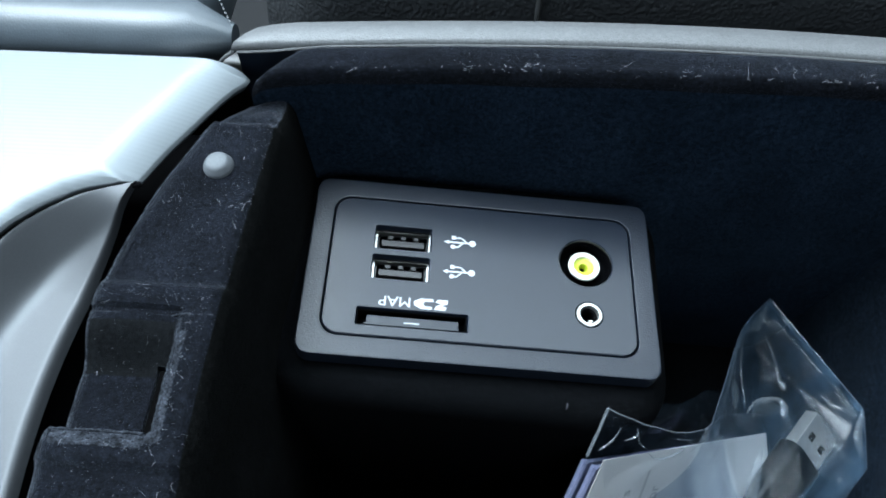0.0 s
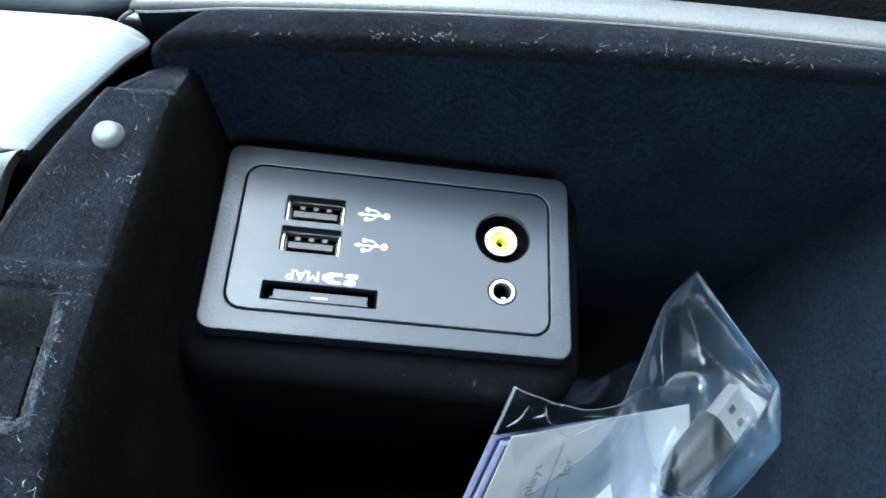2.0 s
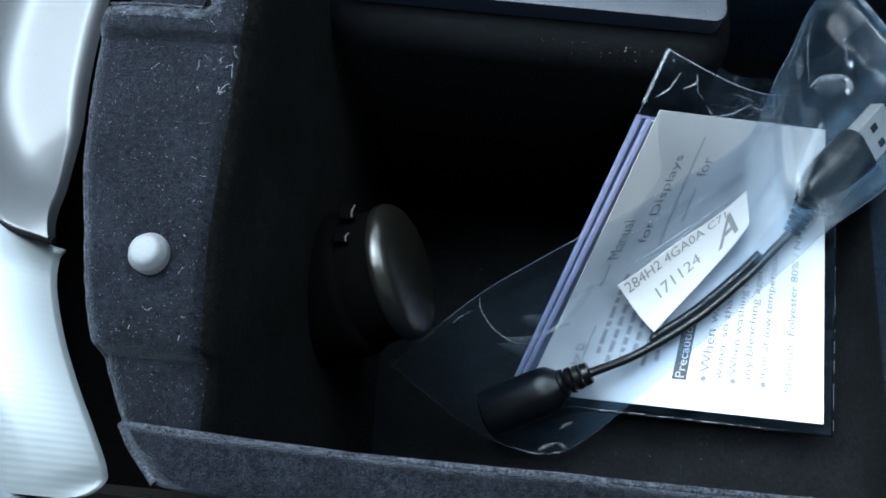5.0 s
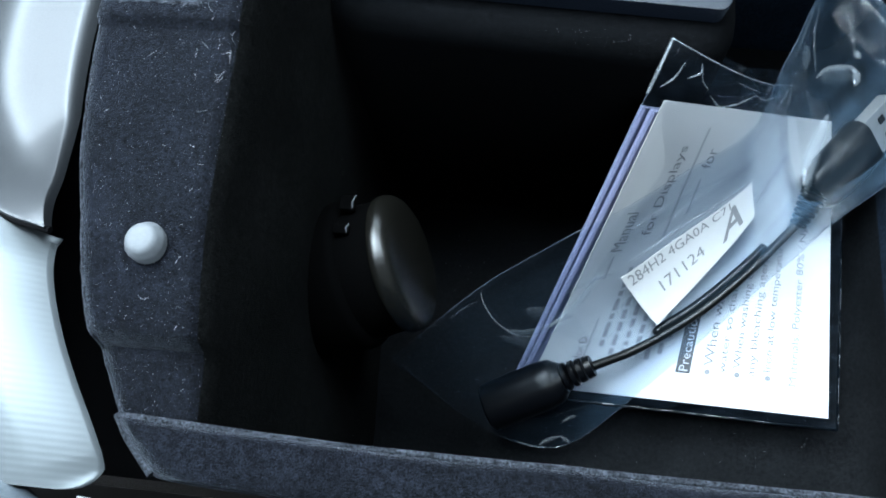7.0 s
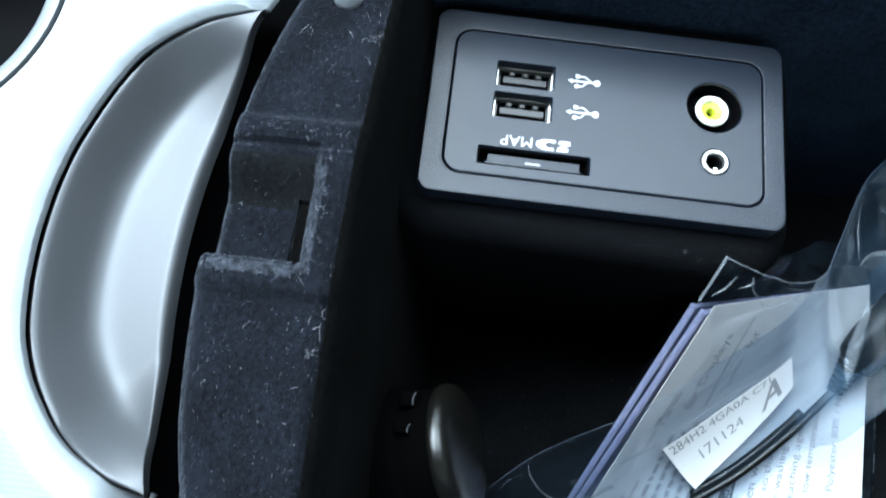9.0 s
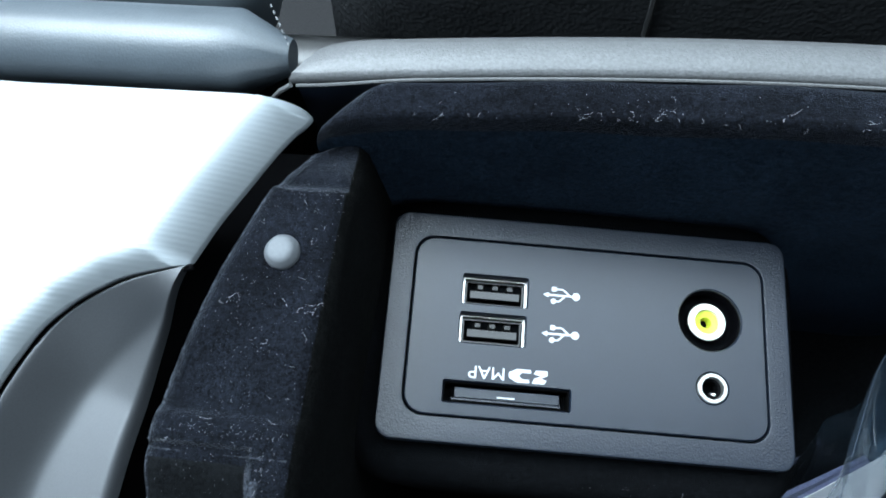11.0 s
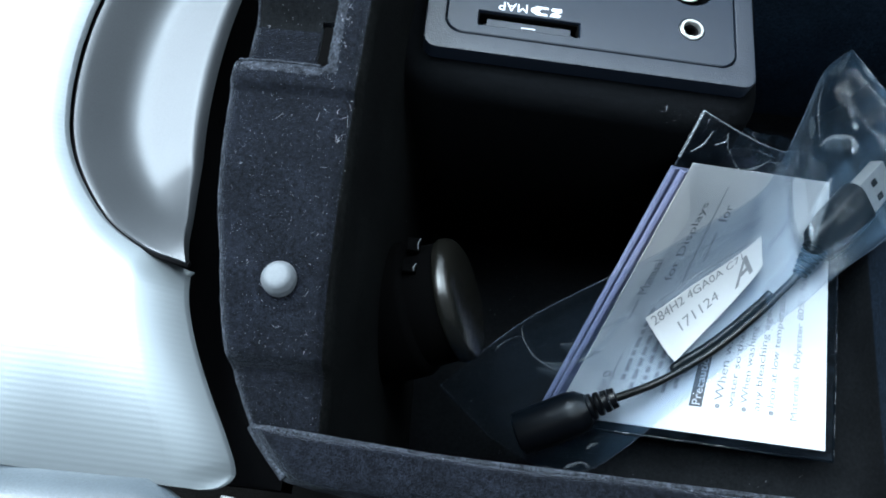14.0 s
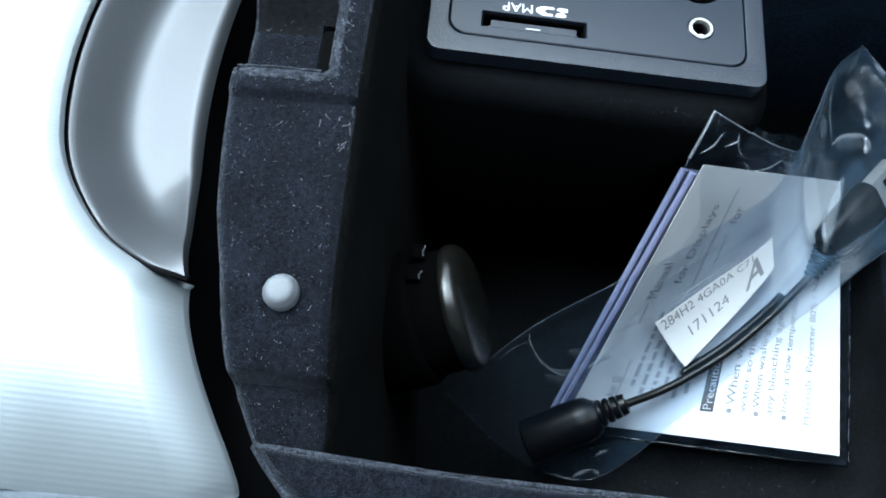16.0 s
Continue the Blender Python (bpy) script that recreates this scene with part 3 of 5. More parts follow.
for k, c in enumerate(USB):
    port = part("data_port", frame_box(0.0133, 0.0061, 0.00032, 0.0085, c, -0.0024), CHROME, media, "nickel-plated data port")
    part("port_lining", frame_box(0.0122, 0.0050, 0.0003, 0.008, c, -0.0032), GLOSSY, port)
    part("tongue", rbox((c[0], c[1] - 0.0008, -0.0050), (0.0104, 0.0017, 0.0070), 0.0001, 1, PANEL_AT), GLOSSY, port)
    for q in (-1, 0, 1):
        part("contact", rbox((c[0] + q * 0.0031, c[1] + 0.0009, -0.0030), (0.0015, 0.0012, 0.0030), 0.0002, 1, PANEL_AT), SATIN_BLACK, port)


def trident(c):
    """The branching data symbol, pointing left."""
    bm = bmesh.new()
    z = 0.00012

    def bar(a, b, w):
        a, b = Vector(a), Vector(b)
        d = (b - a).normalized()
        s = Vector((-d.y, d.x)) * w / 2
        bm.faces.new([bm.verts.new(at_panel(c[0] + p.x, c[1] + p.y, z)) for p in (a - s, b - s, b + s, a + s)])

    def disc(p, r, n=14):
        bm.faces.new([bm.verts.new(at_panel(c[0] + p[0] + x, c[1] + p[1] + y, z + 0.00001)) for x, y in circle(r, n)])
    bar((-0.0032, 0), (0.0030, 0), 0.00042)
    disc((0.0031, 0), 0.00085)
    bm.faces.new([bm.verts.new(at_panel(c[0] + x, c[1] + y, z + 0.00001)) for x, y in ((-0.0038, 0), (-0.0026, -0.0006), (-0.0026, 0.0006))])
    bar((0.0019, 0), (0.0004, 0.0013), 0.00036)
    bar((0.0004, 0.0013), (-0.0013, 0.0013), 0.00036)
    bar((-0.0020, 0.0013), (-0.0010, 0.0013), 0.00100)
    bar((0.0009, 0), (-0.0004, -0.0013), 0.00036)
    bar((-0.0004, -0.0013), (-0.0016, -0.0013), 0.00036)
    disc((-0.0016, -0.0013), 0.00058)
    return bm


for c in ((-0.0058, 0.0079), (-0.0058, -0.0003)):
    part("port_symbol", trident(c), INK_WHITE, media, "white branching symbol", False)

bm = bmesh.new()
put_letters(bm, "MAP", lambda x, y: at_panel(-0.0167 - 0.0073 * x, -0.0082 - 0.0025 * y, 0.00012))
part("lettering", bm, INK_WHITE, media, "white word MAP", False)
bm = bmesh.new()
for pts in (((0.0, 0.0), (0.30, 0.0), (0.36, 0.28), (0.18, 0.42), (0.34, 0.62), (0.40, 1.0), (0.08, 1.0), (0.02, 0.72), (0.16, 0.56), (0.0, 0.36)),
            ((0.44, 0.0), (0.80, 0.0), (1.0, 0.30), (1.0, 0.68), (0.80, 1.0), (0.46, 1.0), (0.48, 0.74), (0.66, 0.74), (0.74, 0.5), (0.66, 0.26), (0.42, 0.26))):
    bm.faces.new([bm.verts.new(at_panel(-0.0080 - 0.0078 * x, -0.0081 - 0.0027 * y, 0.00012)) for x, y in pts])
part("card_mark", bm, INK_WHITE, media, "plain white card mark", False)

slot = part("card_slot", frame_box(0.0253, 0.0041, 0.0003, 0.0080, CARD, -0.0008), BLACK, media, "black memory card slot")
part("memory_card", rbox((CARD[0] + 0.0002, CARD[1] + 0.0001, -0.0052), (0.0212, 0.0020, 0.0070), 0.0001, 1, PANEL_AT), PANEL, slot, "black card seen end on")
part("card_rail", rbox((CARD[0], CARD[1] - 0.0013, -0.0035), (0.0218, 0.0004, 0.0050), 0, 1, PANEL_AT), PANEL, slot)
part("card_stripe", rbox((CARD[0], CARD[1] - 0.00035, -0.00165), (0.0036, 0.0003, 0.0002), 0, 1, PANEL_AT), INK_WHITE, slot)

jack = part("video_jack", loft([[at_panel(x, y, z) for x, y in circle(r, 40, *RCA)] for r, z in ((0.0065, -0.0003), (0.0061, -0.0012), (0.0060, -0.0085))], False, True), GLOSSY, media, "black round well of the video jack")
RING_AT = PANEL_AT @ pose(RCA[0], RCA[1], 0)
part("ring", turned([(0.0039, -0.0022), (0.0039, -0.0017), (0.0037, -0.0015), (0.0027, -0.0015), (0.0026, -0.0018), (0.0026, -0.0040)], 36, RING_AT, False, False), IVORY, jack, "bright ivory contact ring")
part("insulator", turned([(0.0040, -0.0085), (0.0040, -0.0021), (0.0030, -0.0021)], 36, RING_AT, True, False), GLOSSY, jack)
part("core", turned([(0.0028, -0.0065), (0.0028, -0.0021), (0.0026, -0.0024), (0.0012, -0.0026), (0.0009, -0.0032), (0.0009, -0.0055)], 28, RING_AT), YELLOW, jack, "yellow plastic core")
AUX_AT = PANEL_AT @ pose(AUX[0], AUX[1], 0)
aux = part("audio_jack", turned([(0.0031, -0.0060), (0.0031, 0.0001), (0.0029, 0.0003), (0.0023, 0.0003), (0.0021, 0.0000), (0.0021, -0.0010)], 36, AUX_AT, False, False), JACK_METAL, media, "nickel audio jack")
part("hole", turned([(0.0020, -0.0066), (0.0021, -0.0009), (0.0020, -0.0009), (0.0017, -0.0012), (0.0017, -0.0060)], 28, AUX_AT, False, True), GAP, aux, "dark jack hole")
part("spring_contact", rbox((0.0006, -0.0010, -0.0020), (0.0012, 0.0007, 0.0015), 0.0002, 1, AUX_AT), CHROME, aux)

# ---------------------------------------------------------------- silver trim with tray and cup holder


TRAY = [(-0.0180, 0.0018), (-0.0259, 0.0037), (-0.0347, 0.0092), (-0.0430, 0.0209), (-0.0464, 0.0339), (-0.0471, 0.0510), (-0.0450, 0.0661), (-0.0390, 0.0828), (-0.0295, 0.0918), (-0.0172, 0.0962)]
TRAY_LEFT = [Vector((p.x - 0.0024 * math.sin(math.pi * min(max((p.y - 0.002) / 0.094, 0), 1)), p.y)) for p in spline([(x, y, 0) for x, y in TRAY], 60)]
CUP, CUP_R = (-0.0937, 0.0935), 0.0357
far_edge = [(p.x, p.y) for p in spline([(-0.0168, 0.0974, 0), (-0.0136, 0.1045, 0), (-0.0095, 0.1118, 0), (-0.0054, 0.1190, 0), (-0.0027, 0.1230, 0), (-0.0003, 0.1257, 0), (-0.0006, 0.1274, 0), (-0.0035, 0.1284, 0), (-0.0120, 0.1288, 0)], 50)]
near_edge = [(p.x, p.y) for p in spline([(-0.0140, -0.0357, 0), (-0.0075, -0.0357, 0), (-0.0044, -0.0347, 0), (-0.0033, -0.0321, 0), (-0.0055, -0.0272, 0), (-0.0096, -0.0202, 0), (-0.0134, -0.0133, 0), (-0.0166, -0.0062, 0), (-0.0188, 0.0010, 0)], 50)]
trim = thing("trim_panel", (-0.1, MID, -0.02), "silver painted console trim with fine ribs, a finger tray and a cup holder", "trim panel")


def gap_to(line, x, y):
    """The distance of a place from a polyline."""
    p, best = Vector((x, y)), 1.0
    for a, b in zip(line, line[1:]):
        a, b = Vector(a), Vector(b)
        d = b - a
        t = min(max((p - a).dot(d) / max(d.length_squared, 1e-12), 0), 1)
        best = min(best, (a + d * t - p).length)
    return best


FREE = near_edge[18:], far_edge[:38]
RIGHT = [(x, y) for x, y in near_edge + [tuple(p) for p in TRAY_LEFT] + far_edge]
SPLIT = -0.0560


def right_edge(y):
    for (xa, ya), (xb, yb) in zip(RIGHT, RIGHT[1:]):
        if ya <= y <= yb and yb > ya:
            return xa + (xb - xa) * (y - ya) / (yb - ya)
    return RIGHT[0][0] if y < MID else RIGHT[-1][0]


def trim_fall(x, y):
    near, far = (gap_to(line[::3] + line[-1:], x, y) for line in FREE)
    side = gap_to(TRAY_LEFT[::4] + TRAY_LEFT[-1:], x, y)
    end = -0.0036 * (max(0.0, -0.009 - y) / 0.0255) ** 2 * smooth(-0.056, -0.032, x)
    return end - 0.0032 * max(0.0, 1 - near / 0.036) ** 3 - 0.0034 * max(0.0, 1 - near / 0.0085) ** 1.5 - max(0.0042 * max(0.0, 1 - far / 0.0095) ** 1.6, 0.0021 * max(0.0, 1 - side / 0.0062) ** 2)


def trim_plate():
    """A flat part round the cup holder and, towards the bin, a net that falls softly to its free edges."""
    left = [(-0.36, -0.0357), (-0.2, -0.0357), (-0.1, -0.0357), (SPLIT, -0.0357), (SPLIT, 0.02), (SPLIT, 0.08), (SPLIT, 0.1288), (-0.1, 0.1300), (-0.2, 0.1315), (-0.36, 0.1335)]
    bm = plate(left, [circle(CUP_R, 56, *CUP)[::-1]], [(0, -0.0026), (0, 0.0), (0.00001, 0.0)])
    ys = sorted(set([round(-0.0357 + 0.1645 * i / 170, 6) for i in range(171)] + [round(q[1], 6) for q in RIGHT if -0.0357 <= q[1] <= 0.1288] + [round(0.0018 + 0.0003 * i, 6) for i in range(14)] + [round(0.0962 - 0.0003 * i, 6) for i in range(14)]))
    rows = []
    for y in ys:
        xe = right_edge(y)
        row = []
        for k in range(46):
            x = SPLIT + (xe - 0.0006 - SPLIT) * (1 - (1 - k / 45) ** 1.7)
            row.append(bm.verts.new((x, y, trim_fall(x, y))))
        z = trim_fall(xe, y)
        row += [bm.verts.new((xe - 0.0002, y, z - 0.0001)), bm.verts.new((xe, y, z - 0.0004)), bm.verts.new((xe - 0.0012, y, z - 0.0022))]
        rows.append(row)
    for a, b in zip(rows, rows[1:]):
        for i in range(len(a) - 1):
            bm.faces.new((a[i], a[i + 1], b[i + 1], b[i]))
    return bm


part("panel", trim_plate(), SILVER, trim)


def tray_place(s, u):
    y0 = 0.0022 + 0.0936 * s
    k = s * (len(TRAY_LEFT) - 1)
    i = min(int(k), len(TRAY_LEFT) - 2)
    left = TRAY_LEFT[i].lerp(TRAY_LEFT[i + 1], k - i)
    d = abs(y0 - MID)
    right = Vector((-0.0255 + 3.4 * d * d, y0))
    p = left.lerp(right, 0.02 + 0.98 * u)
    width = (right - left).length
    deep = min(width / 0.020, 1.0)
    fall = 1 - math.log(1 + math.exp((1 - u * width / 0.0088) * 9)) / 9
    z = -0.0026 - deep * (0.0084 * max(fall, 0.0) - 0.0006 * u * u) - 0.0006 * math.exp(-u * 60) - 0.0022 * max(0.0, (u - 0.90) / 0.10) ** 2
    return (p.x, p.y, z)


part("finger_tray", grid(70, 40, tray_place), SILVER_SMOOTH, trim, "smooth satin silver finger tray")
part("tray_edge", tube([(p.x + 0.0004, p.y, -0.0038) for p in TRAY_LEFT], 0.0006, 8), GAP, trim, "dark seam round the tray")
ring_at = pose(CUP[0], CUP[1], 0)
cup = part("cup_holder", turned([(CUP_R - 0.0009, -0.006), (CUP_R - 0.0009, -0.0008), (CUP_R - 0.0014, -0.0001), (CUP_R - 0.0040, -0.0002), (CUP_R - 0.0052, -0.0012), (CUP_R - 0.0056, -0.006)], 64, ring_at, False, False), SILVER, trim, "silver cup holder ring")
part("well", turned([(CUP_R - 0.0052, -0.0040), (CUP_R - 0.006, -0.02), (CUP_R - 0.0065, -0.040), (CUP_R - 0.010, -0.041), (CUP_R - 0.010, -0.060), (0.003, -0.062)], 48, ring_at, False, True), SATIN_BLACK, cup, "black plastic well")
part("under_tray", rbox((-0.19, MID, -0.036), (0.38, 0.165, 0.01), 0), GAP, trim, "", False)

# ---------------------------------------------------------------- rails, pads and what lies past the console


def rail(near, body):
    prof = [(0.0003, -0.0004), (0.0003, 0.0002), (0.0006, 0.0010), (0.0014, 0.0017), (0.0040, 0.0020), (0.0070, 0.0014), (0.0094, -0.0006), (0.0115, -0.0055), (0.0135, -0.02), (0.0150, -0.20)]
    if body:
        prof = [(0.0007, -0.20), (0.0007, -0.0060), (0.0008, -0.0002), (0.0040, -0.0006), (0.0075, -0.0022), (0.0110, -0.0085), (0.0130, -0.03), (0.0140, -0.20)]

    def place(s, v):
        off, z = prof[round(v * (len(prof) - 1))]
        lead = -0.0046 + 0.71 * off + (0.0006 if body else 0.0)
        x = lead + (0.30 - lead) * s
        y = far_out(min(x, 0.19)) + 0.0007 + off
        z -= 0.0012 * (1 - smooth(0, 0.006, x - lead)) * smooth(-0.002, 0.008, off)
        return (x, mirror_y(y) - 0.0032, z - 0.0030) if near else (x, y, z)
    bm = bmesh.new()
    rows = put_grid(bm, 80, len(prof), place)
    if body:
        bm.faces.new(rows[0])
    return bm


def pad(near):
    pts = [(-0.40 + 0.394 * i / 40, 0.0, 0.0) for i in range(41)]
    bm = bmesh.new()
    loops = []
    for x, _, _ in pts:
        k = min(1.0, math.sqrt(max(0.0, 1 - ((x + 0.012) / 0.0065) ** 2)) if x > -0.012 else 1.0)
        k = max(k, 0.15)
        loop = []
        for q in range(20):
            a = 2 * math.pi * q / 20
            y = 0.1396 - 0.012 * (x + 0.006) + 0.0088 * k * math.cos(a)
            z = -0.0042 + 0.0082 * k * math.sin(a)
            loop.append((x, mirror_y(y) - 0.0016, z - 0.0030) if near else (x, y, z))
        loops.append(loop)
    return put_loft(bm, loops)


def bead(near):
    pts = []
    for k in range(70):
        x = -0.0030 + 0.1955 * k / 69
        y = far_out(x) + 0.0004
        z = -0.0003 + 0.0012 * smooth(0.0, 0.020, x)
        pts.append((x, mirror_y(y) - 0.0032, z - 0.0034) if near else (x, y, z))
    return tube(pts, 0.00032, 6)


for near in (False, True):
    flip = mirror_y if near else (lambda y: y)
    side = thing("side_rail", (0.1, flip(0.142), -0.02), "grained grey vinyl side rail along the storage bin", "side rail", group="console side rails")
    part("cover", rail(near, False), VINYL, side)
    part("rail_body", rail(near, True), FACE, side, "plain dark blue-black body under the vinyl")
    part("edge_bead", bead(near), VINYL, side, "thin pale edge bead")
    if not near:
        part("end_strip", tube([(-0.0040, flip(0.1312), -0.0002), (-0.0064, flip(0.1309), -0.0020), (-0.0087, flip(0.1306), -0.0046)], 0.00045, 8), VINYL, side, "pale folded edge of the vinyl")
    roll = thing("knee_pad", (-0.2, flip(0.140), -0.012), "padded blue-grey leather roll beside the silver trim", "knee pad", group="console knee pads")
    part("roll", pad(near), LEATHER, roll)
    for k in range(7):
        a = Vector((-0.0112 + 0.0008 * k, flip(0.1490 - 0.0014 * k), -0.0010))
        part("stitch", tube([a, a + Vector((0.0004, (flip(1) - flip(0)) * -0.0007, 0))], 0.0002, 5), THREAD, roll, "pale end stitch")
    single("console_side", rbox((-0.1, flip(0.151), -0.25), (0.62, 0.012, 0.46), 0.004), SATIN_BLACK, "plain black console side", "console side", "structure")


single("leather_bolster", rbox((-0.070, 0.176, -0.022), (0.100, 0.040, 0.026), 0.009, 5), LEATHER, "blue-grey leather bolster beyond the knee pad", "bolster")


def seat_top(s, v):
    x = -0.02 + 0.62 * s
    y = 0.168 + 0.50 * v
    z = -0.045 + 0.075 * smooth(0, 0.10, v) - 0.02 * smooth(0.3, 1, v) + 0.02 * math.sin(3.0 * s)
    return (x, y, z - 0.10 * (1 - smooth(0, 0.03, v)) - 0.06 * (1 - smooth(0, 0.05, s)))


seat = thing("seat", (0.25, 0.40, -0.35), "black leather car seat beyond the console with a grey seam", "seat")
part("cushion", grid(60, 40, seat_top), SEAT, seat)
part("base", rbox((0.28, 0.42, -0.28), (0.54, 0.44, 0.34), 0.02), SEAT, seat)
part("seam", tube([tuple(Vector(seat_top(0.14 + 0.0006 * i, 0.02 + 0.004 * i)) + Vector((0, 0, 0.0006))) for i in range(24)], 0.0008, 6), SEAM, seat, "grey seam")

# ---------------------------------------------------------------- power socket on the front wall
SOCKET_AT = pose(0.0165, 0.0160, -0.0670) @ pose(0, 0, 0, 0, 0, 14) @ pose(0, 0, 0, 0, 73, 0)
socket = thing("power_socket", (0.0145, 0.0190, -0.068), "round black power socket with a closed domed cap", "power socket")
part("base", turned([(0.0180, -0.010), (0.0176, 0.0020), (0.0168, 0.0034), (0.0158, 0.0040), (0.0152, 0.0122)], 40, SOCKET_AT), BLACK, socket)
part("cap", turned([(0.0135, 0.0110), (0.0155, 0.0112), (0.0160, 0.0116), (0.0162, 0.0122), (0.0161, 0.0132), (0.0157, 0.0143), (0.0149, 0.0152), (0.0136, 0.0159), (0.0115, 0.0164), (0.0065, 0.0168), (0.0010, 0.0169)], 56, SOCKET_AT), CAP, socket, "satin black domed cap")
for y, z, size in ((0.0285, -0.0525, 0.0036), (0.0215, -0.0500, 0.0024)):
    hinge = part("hinge", rbox((0.0165, y, z), (0.0034, size, 0.0016), 0.0004), BLACK, socket, "small black hinge tab")
    # A thin grey tube paints the bright line on the tab's edge.
    part("hinge_highlight", tube([(0.0178, y - size * 0.35, z + 0.0008), (0.0176, y, z + 0.0010), (0.0182, y + size * 0.45, z + 0.0008)], 0.00016, 6), RUBBER, hinge, "thin grey line drawn as the hinge edge's shine")

# ---------------------------------------------------------------- leaflet, cloth and sleeve leaning on the ledge
LEAN = Vector((0.15, -1.136, 1.0)).normalized()


def patch(bl, br, tr, tl, bulge=0.0, lift=0.0):
    bl, br, tr, tl = (Vector(p) for p in (bl, br, tr, tl))

    def fn(u, v):
        p = bl.lerp(br, u).lerp(tl.lerp(tr, u), v)
        return p + LEAN * (lift + bulge * math.sin(math.pi * u) * math.sin(math.pi * min(max(v, 0), 1)))
    return fn


def slab(fn, nu, nv, thick):
    """A sheet with a front, a back and edges."""
    bm = bmesh.new()
    a = put_grid(bm, nu, nv, lambda u, v: fn(u, v))
    b = put_grid(bm, nu, nv, lambda u, v: fn(u, v) - LEAN * thick)
    rim = [(i, 0) for i in range(nu)] + [(nu - 1, j) for j in range(1, nv)] + [(i, nv - 1) for i in range(nu - 2, -1, -1)] + [(0, j) for j in range(nv - 2, 0, -1)]
    for (i, j), (k, q) in zip(rim, rim[1:] + rim[:1]):
        bm.faces.new((a[i][j], a[k][q], b[k][q], b[i][j]))
    return bm


sheet = patch((0.0605, 0.0020, -0.1180), (0.1455, 0.0013, -0.1240), (0.1445, 0.0865, -0.1075), (0.0850, 0.0590, -0.0530), -0.0055)
leaflet = thing("leaflet", (0.105, 0.002, -0.131), "printed white care leaflet curled inside a clear sleeve", "leaflet")
part("page", slab(sheet, 24, 24, 0.0002), PAPER, leaflet)


def on_page(u, v):
    return sheet(u, v) + LEAN * 0.00012


def page_line(bm, text, u, v0, v1, high):
    """A line of print that runs up the page, its letters' tops to the left."""
    put_letters(bm, text, lambda x, y: on_page(u + high * (0.5 - y), v0 + (v1 - v0) * x))


def page_bar(bm, u, v0, v1, wide):
    n = 8
    rows = [[bm.verts.new(on_page(u + q * wide / 2, v0 + (v1 - v0) * k / n)) for q in (-1, 1)] for k in range(n + 1)]
    for a, b in zip(rows, rows[1:]):
        bm.faces.new((a[0], a[1], b[1], b[0]))


PRINT = (("Manual", 0.098, 0.52, 0.655, 0.048), ("for Displays", 0.196, 0.57, 0.872, 0.052), ("for", 0.335, 0.80, 0.868, 0.05), ("When wash", 0.581, 0.125, 0.40, 0.034), ("water so that n", 0.630, 0.105, 0.425, 0.026),
         ("When washing th", 0.684, 0.125, 0.455, 0.036), ("any bleaching agent", 0.735, 0.105, 0.51, 0.036), ("Iron at low temperature.", 0.790, 0.125, 0.575, 0.036), ("Materials: Polyester 80% / Ny", 0.880, 0.09, 0.62, 0.038), ("for D", 0.118, 0.125, 0.205, 0.030))
for text, u, v0, v1, high in PRINT:
    bm = bmesh.new()
    page_line(bm, text, u, v0, v1, high)
    part("print_line", bm, INK_BLACK, leaflet, "", False)
for u, v0, v1, wide in ((0.272, 0.56, 0.935, 0.012), (0.142, 0.115, 0.275, 0.008), (0.098, 0.42, 0.50, 0.010), (0.335, 0.64, 0.76, 0.010)):
    bm = bmesh.new()
    page_bar(bm, u, v0, v1, wide)
    part("print_bar", bm, INK_GREY, leaflet, "", False)
word_rng = random.Random(8)
for k, (v0, v1) in enumerate(((0.17, 0.46), (0.14, 0.48), (0.14, 0.50), (0.14, 0.50), (0.13, 0.47), (0.15, 0.40))):
    bm = bmesh.new()
    v = v0
    while v < v1:
        reach = word_rng.uniform(0.015, 0.055)
        page_bar(bm, 0.188 + 0.043 * k, v, min(v + reach, v1), 0.017)
        v += reach + 0.011
    part("print_bar", bm, INK_SMALL, leaflet, "", False)
for u in (0.581, 0.684, 0.790):
    bm = bmesh.new()
    bm.faces.new([bm.verts.new(on_page(u + x * 0.010, 0.105 + y * 0.0085)) for x, y in circle(1, 14)])
    part("bullet", bm, INK_BLACK, leaflet, "", False)
bm = bmesh.new()
page_bar(bm, 0.497, 0.095, 0.30, 0.050)
box = part("heading_box", bm, INK_DARK, leaflet, "black heading box", False)
bm = bmesh.new()
put_letters(bm, "Precaution", lambda x, y: sheet(0.497 + 0.032 * (0.5 - y), 0.103 + 0.19 * x) + LEAN * 0.00024)
part("heading", bm, INK_WHITE, box, "white heading", False)

cloth = thing("polishing_cloth", (0.10, 0.003, -0.133), "folded lavender-blue cleaning cloth behind the leaflet", "cloth")
for k in range(2):
    fn = patch((0.0586 - 0.0010 * k, 0.0030, -0.1192), (0.1440, 0.0030, -0.1255), (0.1410, 0.0830, -0.1085), (0.0834 - 0.0018 * k, 0.0570, -0.0552), -0.0057, -0.0010 - 0.0021 * k)
    fold = part("fold", slab(fn, 20, 20, 0.0014), CLOTH, cloth)
    part("hem", tube([fn(0.004, q / 24) - LEAN * 0.0007 + LEAN * 0.0002 * noise.noise(Vector((q * 0.7, k, 1))) for q in range(25)], 0.0010, 8), CLOTH_HEM, fold, "paler rounded fold edge")


